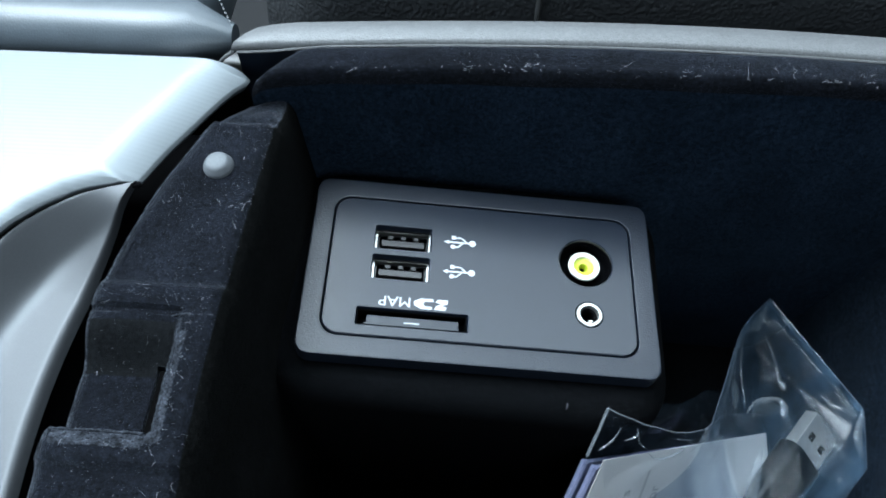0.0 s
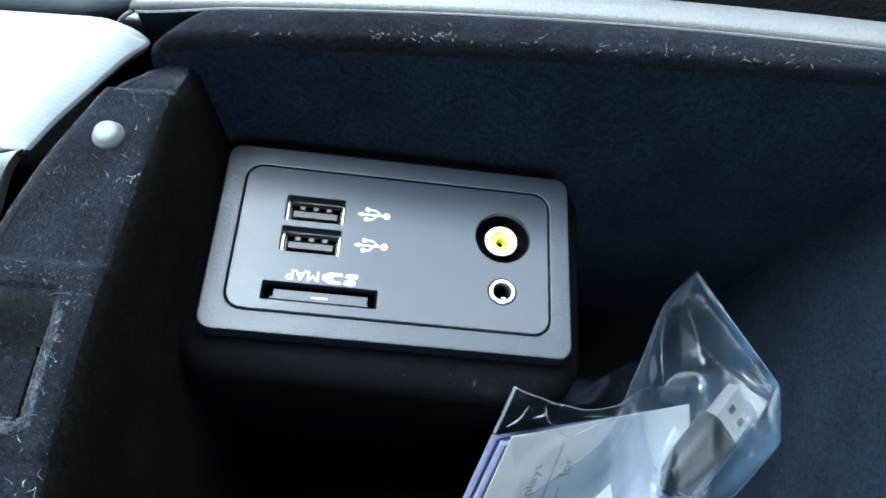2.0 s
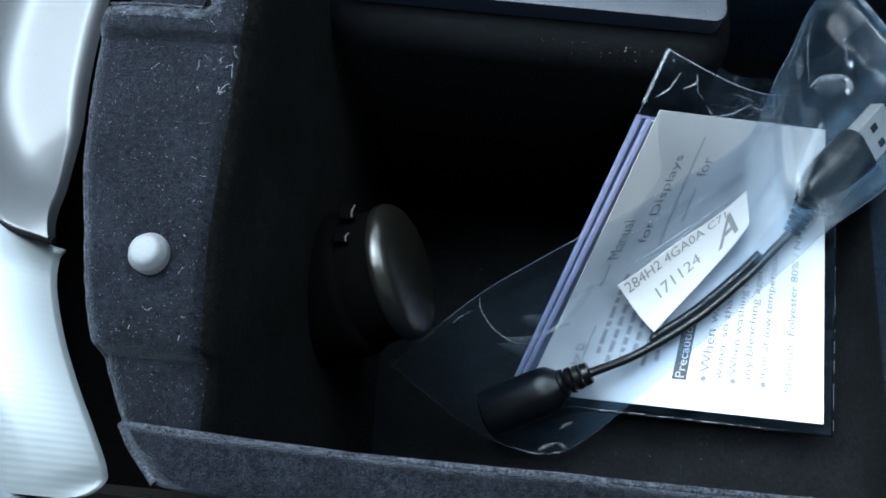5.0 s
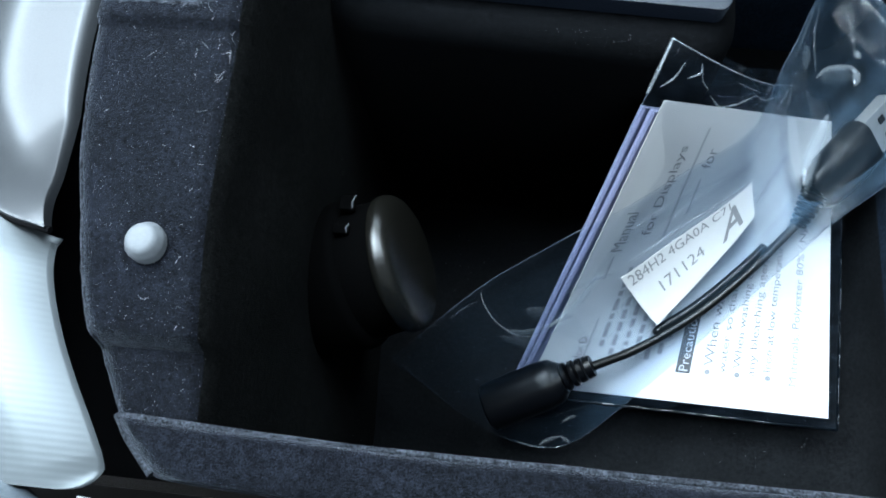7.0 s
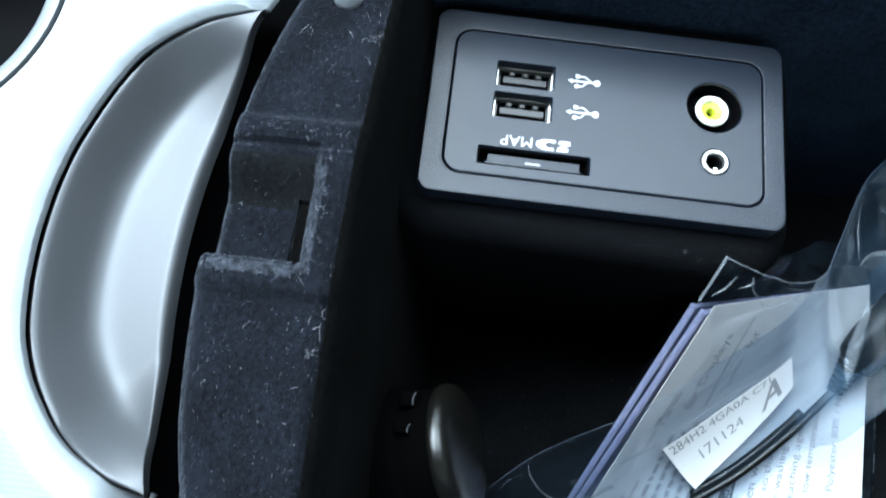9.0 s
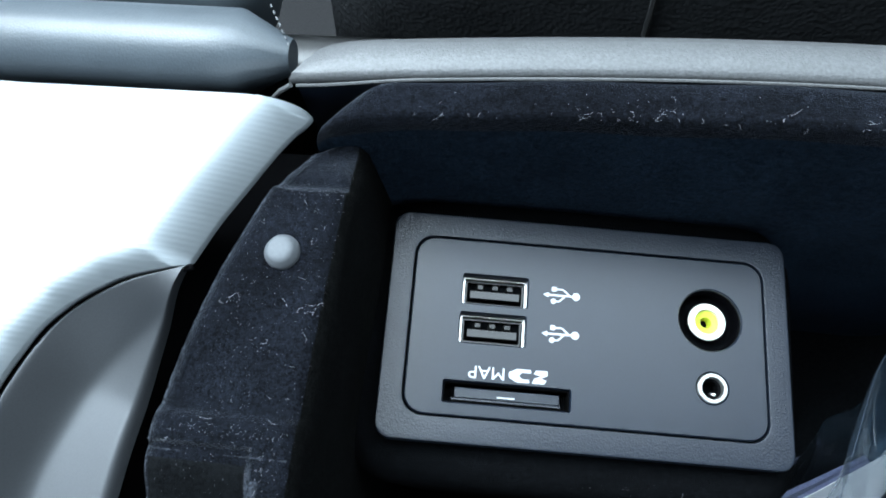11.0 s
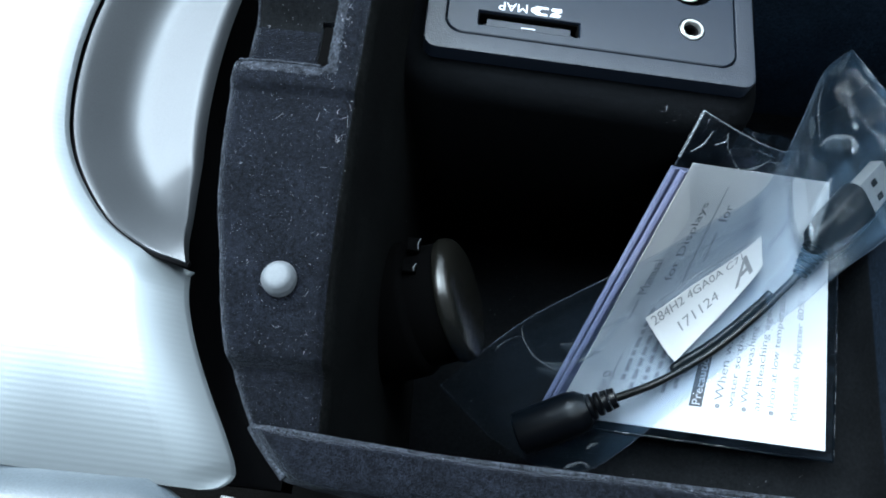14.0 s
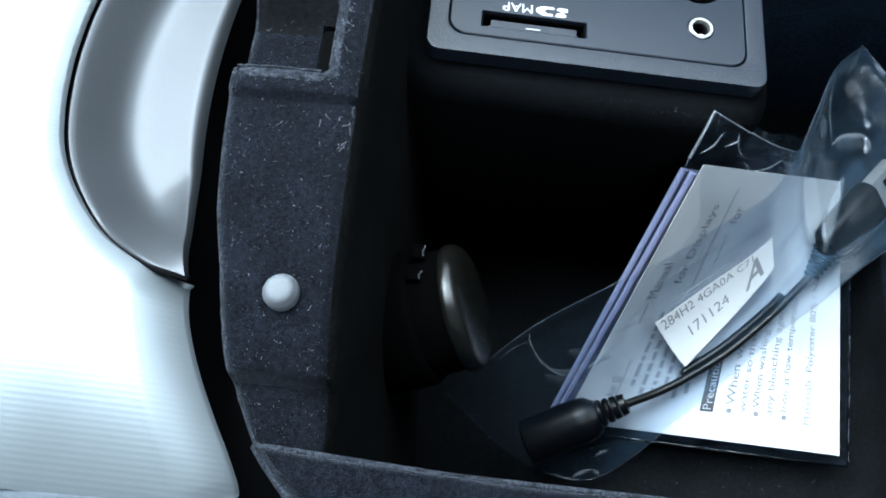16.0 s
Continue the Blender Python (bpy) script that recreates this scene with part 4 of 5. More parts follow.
def sleeve_sheet(lift, wave):
    base = patch((0.0545, 0.0008, -0.1205), (0.1476, -0.0004, -0.1253), (0.1470, 0.0940, -0.1060), (0.0842, 0.0685, -0.0420), -0.0030, lift)

    def fn(u, v):
        top = smooth(0.84, 1.0, v)
        ripple = noise.noise(Vector((u * 7, v * 5, wave))) * 0.0003 + top * noise.noise(Vector((u * 12, v * 10, wave + 3))) * 0.0012
        dip = 0.014 * math.sin(math.pi * min(max(u, 0), 1)) * smooth(0.86, 1.0, v) * (1 + 0.35 * noise.noise(Vector((u * 6, 2, wave))))
        bow = 0.009 * math.sin(math.pi * min(max(u, 0) / 0.62, 1)) * smooth(0.70, 1.0, v)
        return base(u, v - dip) + LEAN * (ripple + bow)
    return fn


sleeve = thing("clear_sleeve", (0.10, 0.0, -0.134), "clear plastic sleeve holding the leaflet and cloth", "plastic sleeve")
part("front_film", grid(46, 46, sleeve_sheet(0.0018, 1.0)), SLEEVE, sleeve)
BACK = sleeve_sheet(-0.0120, 5.0)
part("back_film", grid(30, 30, lambda u, v: BACK(0.07 + 0.93 * u, v)), SLEEVE, sleeve)
edge = sleeve_sheet(0.0018, 1.0)
for a, b, r, mat in (((0, 0), (1, 0), 0.00040, FILM_DARK), ((1, 0), (1, 0.56), 0.00034, FILM_DARK), ((1, 0.56), (1, 1), 0.00007, FILM_EDGE), ((1, 1), (0.66, 1), 0.00005, FILM_EDGE), ((0.66, 1), (0, 1), 0.00013, FILM_GLINT), ((0, 1), (0, 0.88), 0.00036, FILM_GLINT), ((0, 0.88), (0, 0), 0.00010, FILM_EDGE)):
    part("seam", tube([edge(a[0] + (b[0] - a[0]) * k / 30, a[1] + (b[1] - a[1]) * k / 30) for k in range(31)], r, 6), mat, sleeve)
# Pale strips drawn as glints along the sleeve's folded edge and creases.
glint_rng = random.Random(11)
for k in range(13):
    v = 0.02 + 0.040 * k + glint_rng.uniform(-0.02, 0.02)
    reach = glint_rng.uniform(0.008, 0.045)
    part("edge_glint", tube([edge(1.001, v + reach * q) + LEAN * 0.0003 for q in (0, 0.3, 0.7, 1)], 0.00011, 5), FILM_GLINT, sleeve, "pale strip drawn as a glint on the folded edge")
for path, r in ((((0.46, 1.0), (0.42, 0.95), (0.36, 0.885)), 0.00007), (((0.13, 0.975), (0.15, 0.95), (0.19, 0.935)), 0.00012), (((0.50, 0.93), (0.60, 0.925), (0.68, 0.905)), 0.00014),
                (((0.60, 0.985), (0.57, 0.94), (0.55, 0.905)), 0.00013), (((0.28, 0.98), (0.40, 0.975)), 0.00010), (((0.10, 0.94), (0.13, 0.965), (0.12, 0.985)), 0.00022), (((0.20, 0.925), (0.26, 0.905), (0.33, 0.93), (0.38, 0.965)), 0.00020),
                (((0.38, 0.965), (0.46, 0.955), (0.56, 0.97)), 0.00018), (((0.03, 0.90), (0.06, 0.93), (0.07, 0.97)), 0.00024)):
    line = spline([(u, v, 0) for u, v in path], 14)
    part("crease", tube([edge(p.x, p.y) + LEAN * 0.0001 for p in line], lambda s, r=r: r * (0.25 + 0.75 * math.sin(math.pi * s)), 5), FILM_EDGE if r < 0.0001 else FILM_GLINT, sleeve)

# ---------------------------------------------------------------- adapter cable in its clear bag
UPPER = spline([(0.0252, 0.0003, -0.0850), (0.0474, 0.0212, -0.0825), (0.0733, 0.0355, -0.0700), (0.0905, 0.0475, -0.0580), (0.1046, 0.0586, -0.0500), (0.1178, 0.0815, -0.0645), (0.1282, 0.1035, -0.0712), (0.1395, 0.1165, -0.0765)], 80)
LOWER = spline([(0.0400, -0.0068, -0.1160), (0.0575, -0.0135, -0.1240), (0.0735, -0.0125, -0.1260), (0.0920, 0.0030, -0.1120), (0.1135, 0.0235, -0.0895), (0.1285, 0.0400, -0.0760), (0.1470, 0.0560, -0.0820), (0.1612, 0.0705, -0.0850)], 80)
BAG_UP = Vector((0.1, -0.55, 0.83)).normalized()


BAG_TIP, BAG_SIDE, BAG_LOW = UPPER[-1], Vector((0.1590, 0.0836, -0.0755)), LOWER[-1]
fold_rng = random.Random(3)
CREASES = []
for k in range(30):
    a = Vector((fold_rng.uniform(0, 0.7), fold_rng.uniform(0, 1)))
    ang = fold_rng.gauss(0.25, 0.4)
    CREASES.append((a, Vector((math.cos(ang), math.sin(ang))), fold_rng.uniform(0.05, 0.20), fold_rng.uniform(0.02, 0.05) if k < 16 else fold_rng.uniform(0.006, 0.011), fold_rng.choice((-1, 1, 1)) * (fold_rng.uniform(0.4, 1.0) if k < 16 else fold_rng.uniform(0.15, 0.35))))
# straight folds across the crumpled end: a point on the fold, its direction, its slope
FACETS = [((0.85, 0.00), (0.05, 0.34), 0.34), ((0.85, 0.00), (0.13, 0.06), -0.30), ((0.85, 0.00), (-0.12, 0.22), 0.26), ((0.92, 0.10), (-0.05, 0.26), -0.22),
          ((0.87, 0.32), (0.10, 0.22), 0.26), ((0.96, 0.70), (-0.09, 0.02), -0.30), ((0.75, 0.44), (-0.08, 0.20), 0.32), ((0.80, 0.70), (0.14, 0.02), 0.22), ((0.70, 0.16), (0.10, 0.10), -0.20)]


def crease_height(s, v):
    """Sharp straight folds in the film."""
    h = 0.0
    for a, d, reach, wide, high in CREASES:
        q = Vector(((s - a.x) * 3.0, v - a.y))
        along, off = q.dot(d), abs(q.dot(Vector((-d.y, d.x))))
        h += high * max(0.0, 1 - off / (wide * 3)) * max(0.0, 1 - (along / (reach * 3)) ** 2)
    return h


def facet_height(s, v):
    """Flat facets that meet in straight folds."""
    h = 0.0
    for (ps, pv), (ds, dv), slope in FACETS:
        d = Vector((ds * 3.0, dv)).normalized()
        off = abs((s - ps) * 3.0 * d.y - (v - pv) * d.x)
        h += slope * (off - 0.22)
    return 0.023 * h


SIGHT = Vector((0.055, 0.060, -0.200)).normalized()


def over_page(p):
    """How far the leaflet lies under a place, along a steep slanted way."""
    u, v, t = 0.5, 0.4, 0.01
    for _ in range(5):
        q = sheet(u, v)
        off = p + SIGHT * t - q
        m = Matrix(((sheet(u + 1e-3, v) - q) * 1e3, (sheet(u, v + 1e-3) - q) * 1e3, -SIGHT)).transposed()
        du, dv, dt = m.inverted() @ off
        u, v, t = u + du, v + dv, t + dt
    return t


def bag_sheet(puff, wave, amount, below=False):
    def fn(s, v):
        k = s * 79
        i = min(int(k), 78)
        a, b = UPPER[i].lerp(UPPER[i + 1], k - i), LOWER[i].lerp(LOWER[i + 1], k - i)
        p = a.lerp(b, v)
        rim = BAG_TIP.lerp(BAG_SIDE, v / 0.72) if v < 0.72 else BAG_SIDE.lerp(BAG_LOW, (v - 0.72) / 0.28)
        p += (rim - BAG_TIP.lerp(BAG_LOW, v)) * smooth(0.70, 1, s)
        body = math.sin(math.pi * v) ** 0.7 * smooth(0, 0.06, s) * (1 - smooth(0.90, 1, s))
        end = smooth(0.60, 0.75, s)
        flat = smooth(0.20, 0.32, s) * (1 - smooth(0.58, 0.68, s))
        if flat > 0.01:
            p += SIGHT * (over_page(p) - (0.0010 if below else 0.0046)) * flat
        if below:
            return p - BAG_UP * body * 0.0010 * (1 - flat) * (1 - end) + SIGHT * 0.046 * body * end
        p += SIGHT * 0.010 * body * end
        fold = crease_height(s, v) * 0.0013 * (1 - 0.55 * flat) * (1 - end) + noise.noise(Vector((s * 7 - v * 3, v * 5 + s * 4, wave))) * 0.0007
        p += BAG_UP * amount * facet_height(s, v) * end * smooth(0, 0.10, v) * smooth(1.0, 0.92, v) * (1 - smooth(0.96, 1, s))
        return p + BAG_UP * body * (puff * (1 + 1.0 * end) * (1 - flat) + amount * fold)
    return fn


bag = thing("plastic_bag", (0.09, 0.02, -0.12), "crumpled clear plastic bag holding an adapter cable", "plastic bag")
FILM = bag_sheet(0.0030, 0.0, 1.0)
part("top_film", grid(220, 90, FILM), BAG, bag, "clear film, crumpled at one end, where painted haze stands for reflected sky")
part("bottom_film", grid(90, 30, bag_sheet(0.0, 9.0, 0.5, True)), BAG_UNDER, bag)
top = bag_sheet(0.0030, 0.0, 1.0)
part("seam", tube([top(0.004, k / 24) for k in range(25)], 0.00010, 5), FILM_EDGE, bag)
part("seam", tube([top(1.0, k / 24) for k in range(25)], 0.00014, 5), FILM_EDGE, bag)
part("fold_edge", tube([top(k / 90, 0.0) for k in range(91)], 0.00010, 5), FILM_EDGE, bag)
part("fold_edge", tube([top(k / 90, 1.0) for k in range(91)], 0.00008, 5), FILM_EDGE, bag)


def crease(path, width, material):
    """A narrow raised fold of the film along a line of (length, width) shares; its pale film paints the highlight."""
    line = spline([(s, v, 0) for s, v in path], 28)
    rows = [top(min(max(p.x, 0), 1), min(max(p.y, 0), 1)) for p in line]
    bm = bmesh.new()
    loops = []
    for i, p in enumerate(rows):
        d = (rows[min(i + 1, 27)] - rows[max(i - 1, 0)]).normalized()
        side = d.cross(BAG_UP).normalized()
        w = width * (0.15 + 0.85 * math.sin(math.pi * i / 27) ** 0.8)
        loops.append([bm.verts.new(p + side * w * q + BAG_UP * (0.0001 + 0.35 * w * (1 - q * q))) for q in (-1, -0.5, 0, 0.5, 1)])
    for a, b in zip(loops, loops[1:]):
        for i in range(4):
            bm.faces.new((a[i], b[i], b[i + 1], a[i + 1]))
    part("crease", bm, material, bag)


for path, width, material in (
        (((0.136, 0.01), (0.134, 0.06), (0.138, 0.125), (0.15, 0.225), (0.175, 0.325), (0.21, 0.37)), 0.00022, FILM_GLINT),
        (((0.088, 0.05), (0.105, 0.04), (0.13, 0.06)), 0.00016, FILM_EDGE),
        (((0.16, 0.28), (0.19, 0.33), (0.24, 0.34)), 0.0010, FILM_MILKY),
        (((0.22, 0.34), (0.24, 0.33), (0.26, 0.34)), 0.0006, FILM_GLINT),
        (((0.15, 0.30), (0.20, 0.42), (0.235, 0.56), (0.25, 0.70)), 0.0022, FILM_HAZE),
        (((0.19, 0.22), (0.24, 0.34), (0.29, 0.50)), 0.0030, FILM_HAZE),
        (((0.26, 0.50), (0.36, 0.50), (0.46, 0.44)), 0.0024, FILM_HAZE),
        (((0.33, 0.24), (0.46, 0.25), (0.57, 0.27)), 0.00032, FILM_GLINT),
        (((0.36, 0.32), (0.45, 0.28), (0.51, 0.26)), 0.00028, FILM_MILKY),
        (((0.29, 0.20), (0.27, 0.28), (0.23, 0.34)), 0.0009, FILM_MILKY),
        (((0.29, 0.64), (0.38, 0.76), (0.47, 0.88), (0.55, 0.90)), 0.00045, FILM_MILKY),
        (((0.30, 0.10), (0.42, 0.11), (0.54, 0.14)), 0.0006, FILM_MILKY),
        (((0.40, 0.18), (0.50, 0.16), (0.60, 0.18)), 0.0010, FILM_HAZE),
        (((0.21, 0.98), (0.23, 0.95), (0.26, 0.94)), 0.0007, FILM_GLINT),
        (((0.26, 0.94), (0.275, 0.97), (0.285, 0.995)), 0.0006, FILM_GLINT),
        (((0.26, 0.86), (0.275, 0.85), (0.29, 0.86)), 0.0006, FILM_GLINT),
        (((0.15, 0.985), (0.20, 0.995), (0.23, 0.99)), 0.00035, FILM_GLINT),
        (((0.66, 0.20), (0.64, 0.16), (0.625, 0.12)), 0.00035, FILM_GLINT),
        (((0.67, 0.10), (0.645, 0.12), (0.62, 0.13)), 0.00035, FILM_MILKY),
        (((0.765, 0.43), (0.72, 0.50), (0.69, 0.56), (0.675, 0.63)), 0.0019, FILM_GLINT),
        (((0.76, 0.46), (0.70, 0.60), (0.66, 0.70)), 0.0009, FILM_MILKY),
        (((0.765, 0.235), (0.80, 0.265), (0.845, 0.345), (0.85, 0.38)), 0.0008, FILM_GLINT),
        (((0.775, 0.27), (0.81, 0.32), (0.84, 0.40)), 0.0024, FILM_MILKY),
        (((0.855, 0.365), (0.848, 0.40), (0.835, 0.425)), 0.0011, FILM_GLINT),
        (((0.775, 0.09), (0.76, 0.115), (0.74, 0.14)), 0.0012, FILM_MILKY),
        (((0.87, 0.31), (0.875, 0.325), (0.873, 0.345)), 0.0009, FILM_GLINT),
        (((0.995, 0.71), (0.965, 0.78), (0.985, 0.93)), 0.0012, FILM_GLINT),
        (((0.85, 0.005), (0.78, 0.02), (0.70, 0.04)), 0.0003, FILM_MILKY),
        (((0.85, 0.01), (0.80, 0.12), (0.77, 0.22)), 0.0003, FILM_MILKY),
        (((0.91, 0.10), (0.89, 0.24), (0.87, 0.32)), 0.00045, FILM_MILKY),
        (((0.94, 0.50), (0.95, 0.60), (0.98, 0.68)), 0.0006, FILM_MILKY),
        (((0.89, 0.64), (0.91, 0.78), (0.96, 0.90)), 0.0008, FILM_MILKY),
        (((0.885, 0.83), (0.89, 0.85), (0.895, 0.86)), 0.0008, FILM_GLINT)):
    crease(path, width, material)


def corner_fold(a, b, c):
    """A folded-over flap of film between three places of the sheet."""
    def place(u, v):
        s, q = a[0] + (b[0] - a[0]) * u + (c[0] - b[0]) * u * v, a[1] + (b[1] - a[1]) * u + (c[1] - b[1]) * u * v
        return top(s, q) + BAG_UP * 0.0005
    return grid(14, 10, place)


part("corner_fold", corner_fold((0.985, 0.01), (0.862, 0.015), (0.90, 0.07)), FILM_MILKY, bag, "pale folded corner of the film")
streak_rng = random.Random(21)
for k in range(14):
    s, v = streak_rng.uniform(0.22, 0.58), streak_rng.uniform(0.08, 0.80)
    reach, slope = streak_rng.uniform(0.03, 0.10), streak_rng.gauss(0.2, 0.4)
    line = [(s, v), (s + reach * 0.5, min(max(v + reach * 0.5 * slope + streak_rng.gauss(0, 0.008), 0.02), 0.98)), (s + reach, min(max(v + reach * slope, 0.02), 0.98))]
    crease(line, streak_rng.choice((0.00014, 0.00018, 0.0005)), FILM_EDGE if k % 3 else FILM_MILKY)

PLAIN = bag_sheet(0.0030, 0.0, 0.0)
TAG = [Vector(q) for q in ((0.425, 0.68), (0.583, 0.50), (0.573, 0.28), (0.33, 0.285))]


def tag(x, y):
    q = TAG[0].lerp(TAG[1], x).lerp(TAG[3].lerp(TAG[2], x), y)
    return PLAIN(q.x, q.y) + BAG_UP * 0.0009


label_ = thing("part_label", (0.095, 0.03, -0.08), "white printed part label stuck on the bag", "label")
part("paper", slab(tag, 12, 12, 0.00012), PAPER, label_)
for text, x0, x1, y0, y1, slant in (("284H2 4GA0A C71", 0.03, 0.80, 0.80, 0.97, 0.0), ("171124", 0.18, 0.53, 0.36, 0.58, 0.0), ("A", 0.69, 0.90, 0.22, 0.84, 0.06)):
    bm = bmesh.new()
    put_letters(bm, text, lambda x, y: tag(x0 + (x1 - x0) * x + slant * (y - 0.5), y0 + (y1 - y0) * y) + LEAN * 0.0001, 0.018 if text == "A" else 0.0)
    part("print_line", bm, INK_BLACK, label_, "", False)

cable = thing("adapter_cable", (0.10, 0.02, -0.12), "black adapter cable with a metal plug and a moulded socket end", "cable")
ROUTE = spline([(0.0770, 0.0068, -0.1062), (0.0870, 0.0120, -0.1090), (0.0958, 0.0175, -0.1096), (0.1075, 0.0262, -0.1088), (0.1201, 0.0383, -0.1076), (0.1272, 0.0463, -0.1068), (0.1335, 0.0535, -0.1065)], 60)
part("cord", tube(ROUTE, 0.00125, 10), SATIN_BLACK, cable)
back = [ROUTE[22] + Vector((0.0004, -0.0002, -0.0014)), ROUTE[20] + Vector((-0.0012, 0.0009, -0.0004))]
back += [ROUTE[k] + Vector((-0.0015, 0.0014, 0.0003)) for k in range(22, 50, 4)]
part("cord_return", tube(spline(back, 50), 0.00125, 10), SATIN_BLACK, cable)
A, B = Vector((0.0500, -0.0056, -0.1165)), Vector((0.0760, 0.0065, -0.1062))
AXIS = (B - A).normalized()
END_AT = Matrix.Translation(A) @ AXIS.to_track_quat("Z", "Y").to_matrix().to_4x4()
LONG = (B - A).length


def moulded(profile, m):
    return loft([[m @ Vector((x, y, z)) for x, y in rounded(w, h, min(w, h) * 0.46, 7)] for w, h, z in profile])


end = part("socket_end", moulded([(0.0122, 0.0112, 0.0), (0.0132, 0.0122, 0.0006), (0.0136, 0.0124, LONG * 0.55), (0.0124, 0.0110, LONG * 0.68), (0.0084, 0.0078, LONG * 0.76)], END_AT), MOULDED, cable, "moulded black socket end")
for k in range(4):
    z = LONG * (0.76 + 0.075 * k)
    part("strain_relief", turned([(0.0034, z), (0.0040 - 0.0003 * k, z + 0.0004), (0.0040 - 0.0003 * k, z + 0.0014), (0.0030, z + 0.0018)], 20, END_AT), MOULDED, end)
AX = Vector((0.634, 0.773, 0.0)).normalized()
WIDE = Vector((0.62, -0.51, -0.60)).normalized()
FACE_UP = WIDE.cross(AX).normalized()
EDGE = Vector((0.1482, 0.0800, -0.0965))
MIDDLE = EDGE + WIDE * 0.0060 - FACE_UP * 0.00225
PLUG_AT = Matrix.Translation(MIDDLE) @ Matrix((FACE_UP, WIDE, AX)).transposed().to_4x4()
plug = part("plug_body", moulded([(0.0060, 0.0080, -0.0235), (0.0078, 0.0128, -0.0215), (0.0082, 0.0152, -0.0150), (0.0082, 0.0156, -0.0010), (0.0078, 0.0150, 0.0)], PLUG_AT), MOULDED, cable, "moulded black plug body")
shell = part("plug_shell", loft([[PLUG_AT @ Vector((x, y, z)) for x, y in rounded(w, h, 0.0004, 2)] for w, h, z in ((0.0045, 0.0120, -0.0002), (0.0045, 0.0120, 0.0130), (0.0038, 0.0113, 0.0130), (0.0038, 0.0113, 0.002))], False, True), PLUG_METAL, cable, "bright metal plug shell")
for q in (-1, 1):
    part("shell_hole", rbox((0.00227, q * 0.0027, 0.0062), (0.0002, 0.0022, 0.0024), 0, 1, PLUG_AT), GAP, shell, "", False)
NECK = PLUG_AT @ Vector((0, 0, -0.0230))
TAIL = ROUTE[-1] - (NECK - ROUTE[-1]) * 0.15
NECK_AT = Matrix.Translation(TAIL) @ (NECK - TAIL).to_track_quat("Z", "Y").to_matrix().to_4x4()
for k in range(6):
    z = (NECK - TAIL).length * k / 5.6
    r = 0.0024 + 0.0003 * k
    part("strain_relief", turned([(r - 0.0007, z - 0.0002), (r, z + 0.0002), (r, z + 0.0010), (r - 0.0007, z + 0.0015)], 20, NECK_AT), MOULDED, plug)

# ---------------------------------------------------------------- lint and dust
rng = random.Random(7)


def put_fibre(bm, at, up, length, curl):
    d = Vector((rng.uniform(-1, 1), rng.uniform(-1, 1), rng.uniform(-0.1, 0.3))).normalized()
    w = Vector((rng.uniform(-1, 1), rng.uniform(-1, 1), rng.uniform(-0.2, 0.5))).normalized()
    pts, p = [], Vector(at)
    for k in range(12):
        pts.append(p.copy())
        d = (d + w * curl * 0.45 * rng.uniform(0.2, 1.0)).normalized()
        p = p + d * length / 11
        p.z = max(p.z, at[2] + 0.00004)
    put_tube(bm, pts, 0.00002, 3)


def put_speck(bm, at, r):
    a, b = rng.uniform(0, 6.28), rng.uniform(0.5, 1.0)
    v = [bm.verts.new(Vector(at) + Vector((r * math.cos(a + t), r * b * math.sin(a + t), 0))) for t in (0, 2.1, 4.2)]
    t = bm.verts.new(Vector(at) + Vector((0, 0, r)))
    for i in range(3):
        bm.faces.new((v[i], v[(i + 1) % 3], t))
    bm.faces.new(v[::-1])


fibres, specks = bmesh.new(), bmesh.new()
for k in range(60):
    y = rng.uniform(-0.012, 0.112)
    x = rng.uniform(rim_out(y) + 0.002, rim_in(y) + 0.001)
    if rng.random() < 0.5:
        x = rim_in(y) - abs(rng.gauss(0, 0.003))
    put_fibre(fibres, (x, y, rim_height(x, y) + 0.0001), 1, rng.uniform(0.0005, 0.0018), 0.8)
for k in range(1700):
    y = rng.uniform(-0.024, 0.118)
    x = rng.uniform(rim_out(y) + 0.001, rim_in(y) + 0.002)
    put_speck(specks, (x, y, rim_height(min(x, rim_in(y)), y)), rng.uniform(0.00003, 0.00009))
for k in range(260):
    kind = rng.random()
    if kind < 0.45:
        x, y = rng.uniform(-0.0165, 0.0035), 0.0415 + rng.gauss(0, 0.0008)
    elif kind < 0.75:
        x, y = rng.uniform(-0.0150, 0.0060), 0.0685 + rng.gauss(0, 0.0005)
    elif kind < 0.9:
        x, y = 0.0030 + rng.gauss(0, 0.0006), rng.uniform(0.044, 0.066)
    else:
        x, y = rng.uniform(-0.002, 0.009), 0.1105 + rng.gauss(0, 0.0005)
    if k % 40 == 0:
        put_fibre(fibres, (x, y, rim_height(x, y) + 0.0001), 1, rng.uniform(0.0006, 0.0020), 0.9)
    else:
        put_speck(specks, (x, y, rim_height(x, y)), rng.uniform(0.00005, 0.00012))
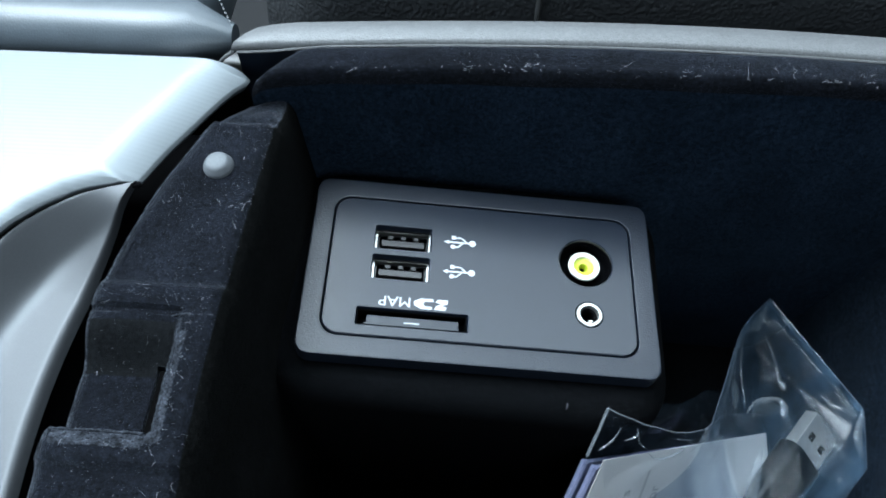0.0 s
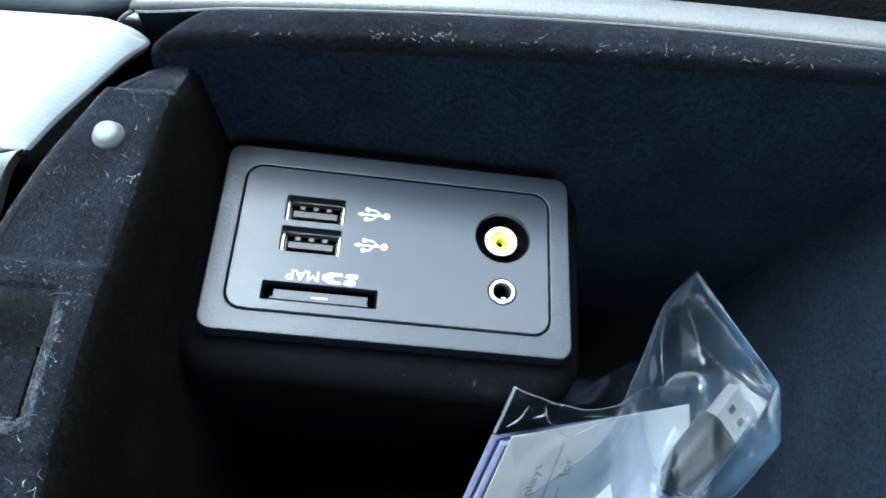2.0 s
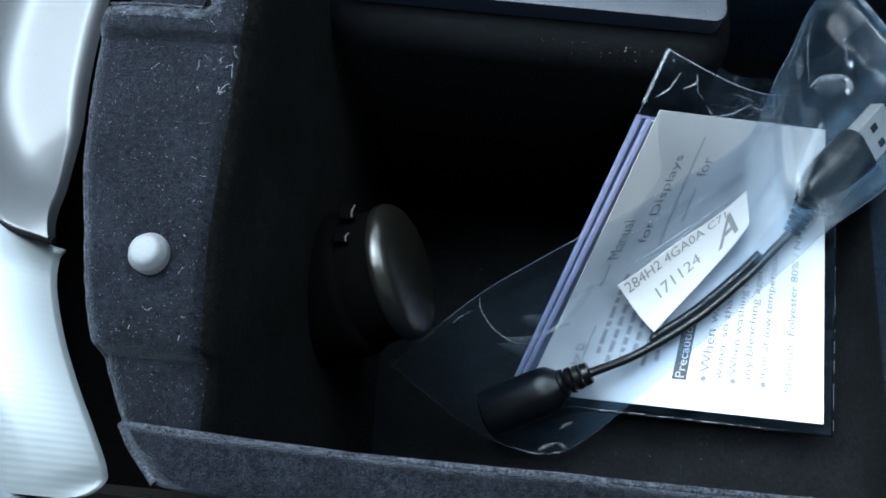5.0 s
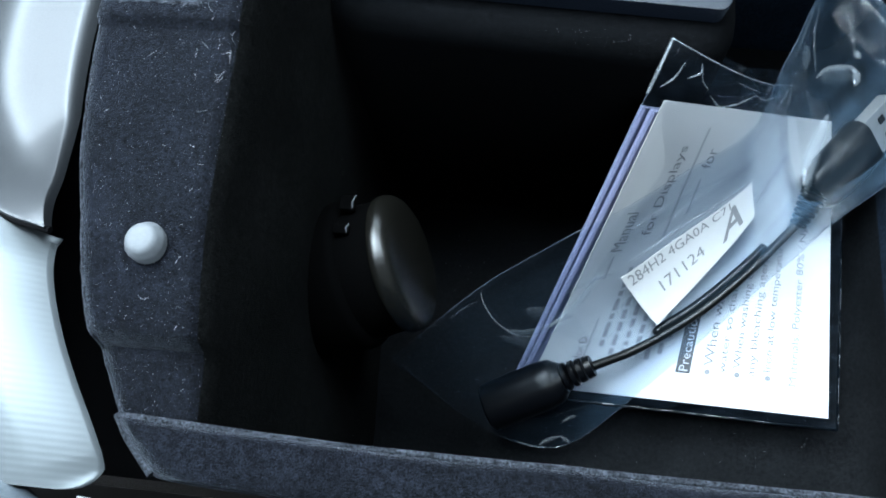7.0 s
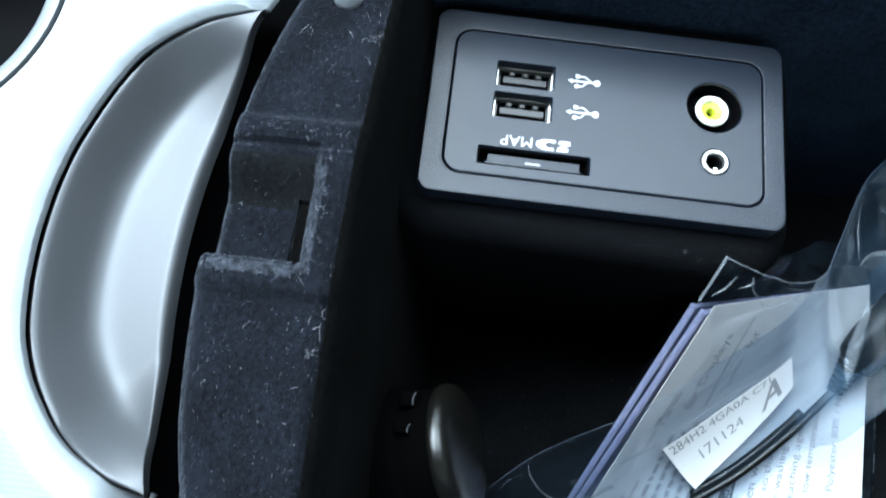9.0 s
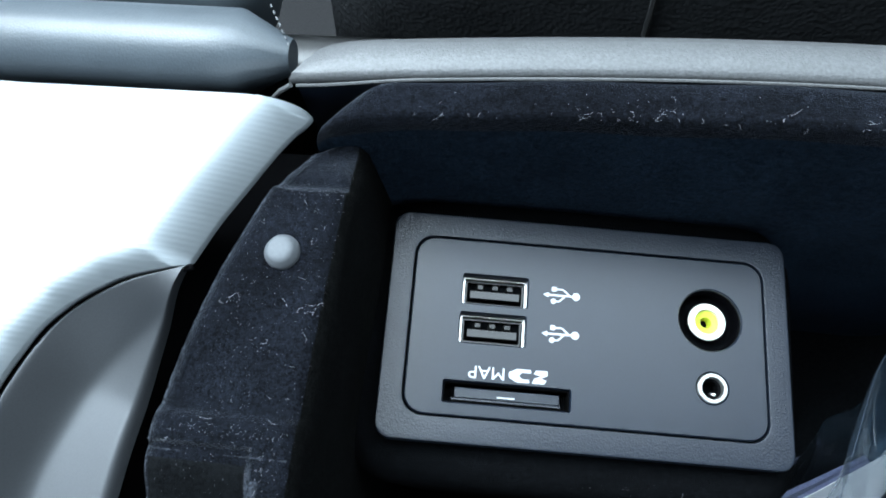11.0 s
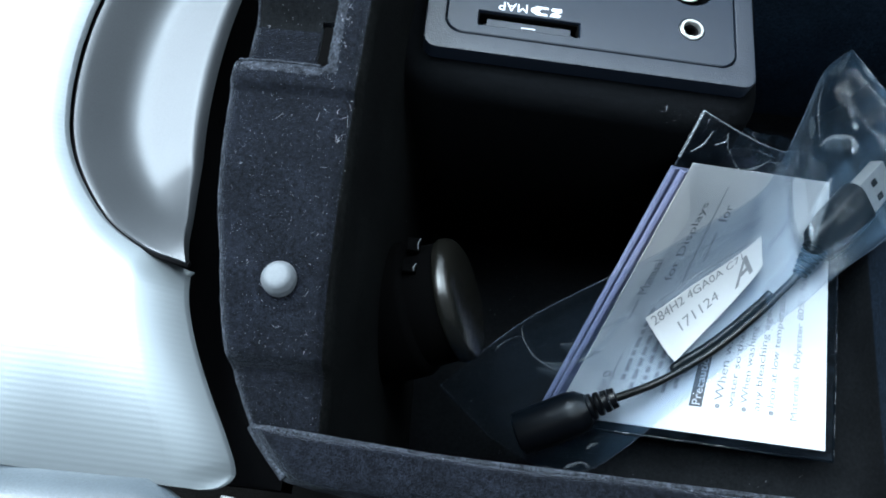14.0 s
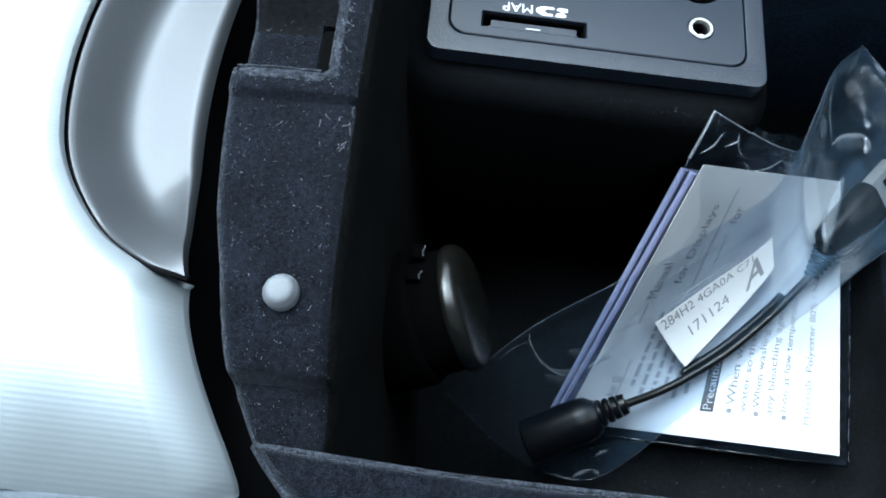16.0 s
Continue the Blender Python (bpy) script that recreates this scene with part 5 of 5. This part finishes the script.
for near in (False, True):
    for k in range(80 if not near else 14):
        x = rng.uniform(0.012, 0.19)
        if rng.random() < 0.5:
            x = rng.choice((0.03, 0.055, 0.062, 0.085, 0.105, 0.118, 0.135)) + rng.gauss(0, 0.004)
        t = min(max(rng.gauss(0.24, 0.16), 0.10), 0.9)
        inner = near_in(x) if near else far_in(x)
        y = inner + (far_out(x) - inner) * t
        z = -0.0035 + 0.0055 * math.sin(math.acos(max(0.0, 1 - t / 0.22))) if t < 0.22 else 0.0022
        at = (x - 0.0012, mirror_y(y) + 0.0017, z + 0.0001 - near_drop(x)) if near else (x, y, z + 0.0002)
        if rng.random() < 0.12:
            put_fibre(fibres, at, 1, rng.uniform(0.0008, 0.0028), 0.9)
        else:
            put_speck(specks, at, rng.uniform(0.00006, 0.00014))
for cx, cy in ((-0.0063, 0.0715), (-0.008, 0.0906), (0.0057, 0.027), (0.0072, 0.0317), (0.0068, 0.0907)):
    for k in range(3):
        x, y = cx + rng.gauss(0, 0.0005), cy + rng.gauss(0, 0.0010)
        put_fibre(fibres, (x, y, rim_height(x, y) + 0.0001), 1, rng.uniform(0.0010, 0.0028), 0.8)
for cx in (0.0237, 0.0319, 0.0497, 0.0645, 0.0731, 0.0976, 0.1103, 0.1273, 0.1367):
    for k in range(6):
        x = cx + rng.gauss(0, 0.0020)
        put_fibre(fibres, (x, far_in(x) + rng.uniform(0.0006, 0.0032), 0.0018), 1, rng.uniform(0.0008, 0.0024), 1.1)
for k in range(30):
    x = 0.02 + 0.16 * rng.random() ** 0.7
    put_fibre(fibres, (x, far_in(x) + rng.uniform(0.0004, 0.0045), 0.0019), 1, rng.uniform(0.0006, 0.0020), 1.2)
for k in range(60):
    x = rng.gauss(0.072, 0.010)
    y = 0.0668 + rng.gauss(0, 0.0012)
    z = -0.0352 - math.tan(radians(TILT_X)) * (x - 0.055) - 0.0047 - 0.0012 * smooth(0.0675, 0.0645, y)
    if k < 2:
        put_fibre(fibres, (x, y, z + 0.0003), 1, rng.uniform(0.001, 0.003), 0.8)
    else:
        put_speck(specks, (x, y, z), rng.uniform(0.00004, 0.00009))
for k in range(420):
    put_speck(specks, (rng.uniform(0.03, 0.155), rng.uniform(-0.018, 0.06), -0.1368), rng.uniform(0.00005, 0.00016))
for k in range(16):
    put_fibre(fibres, (0.1566 + rng.gauss(0, 0.0006), -0.0104 + rng.gauss(0, 0.0006), -0.1350), 1, 0.003, 1.2)
for k in range(9):
    put_speck(specks, (0.1566 + rng.gauss(0, 0.0007), -0.0104 + rng.gauss(0, 0.0006), -0.1358), rng.uniform(0.0003, 0.0005))
for k in range(220):
    y = rng.uniform(-0.020, 0.045)
    z = -0.06 - 0.075 * rng.random() ** 0.6
    q = min(max((-0.04 - z) / 0.096, 0), 1)
    put_speck(specks, (rim_in(y) + 0.0037 + 0.0039 * q + 0.0002, y, z), rng.uniform(0.00003, 0.00009))
single("lint", fibres, LINT, "pale lint fibres scattered on black flocking", "lint", "stuff")
single("dust", specks, LINT, "pale dust specks scattered on black flocking", "dust", "stuff", smooth=False)
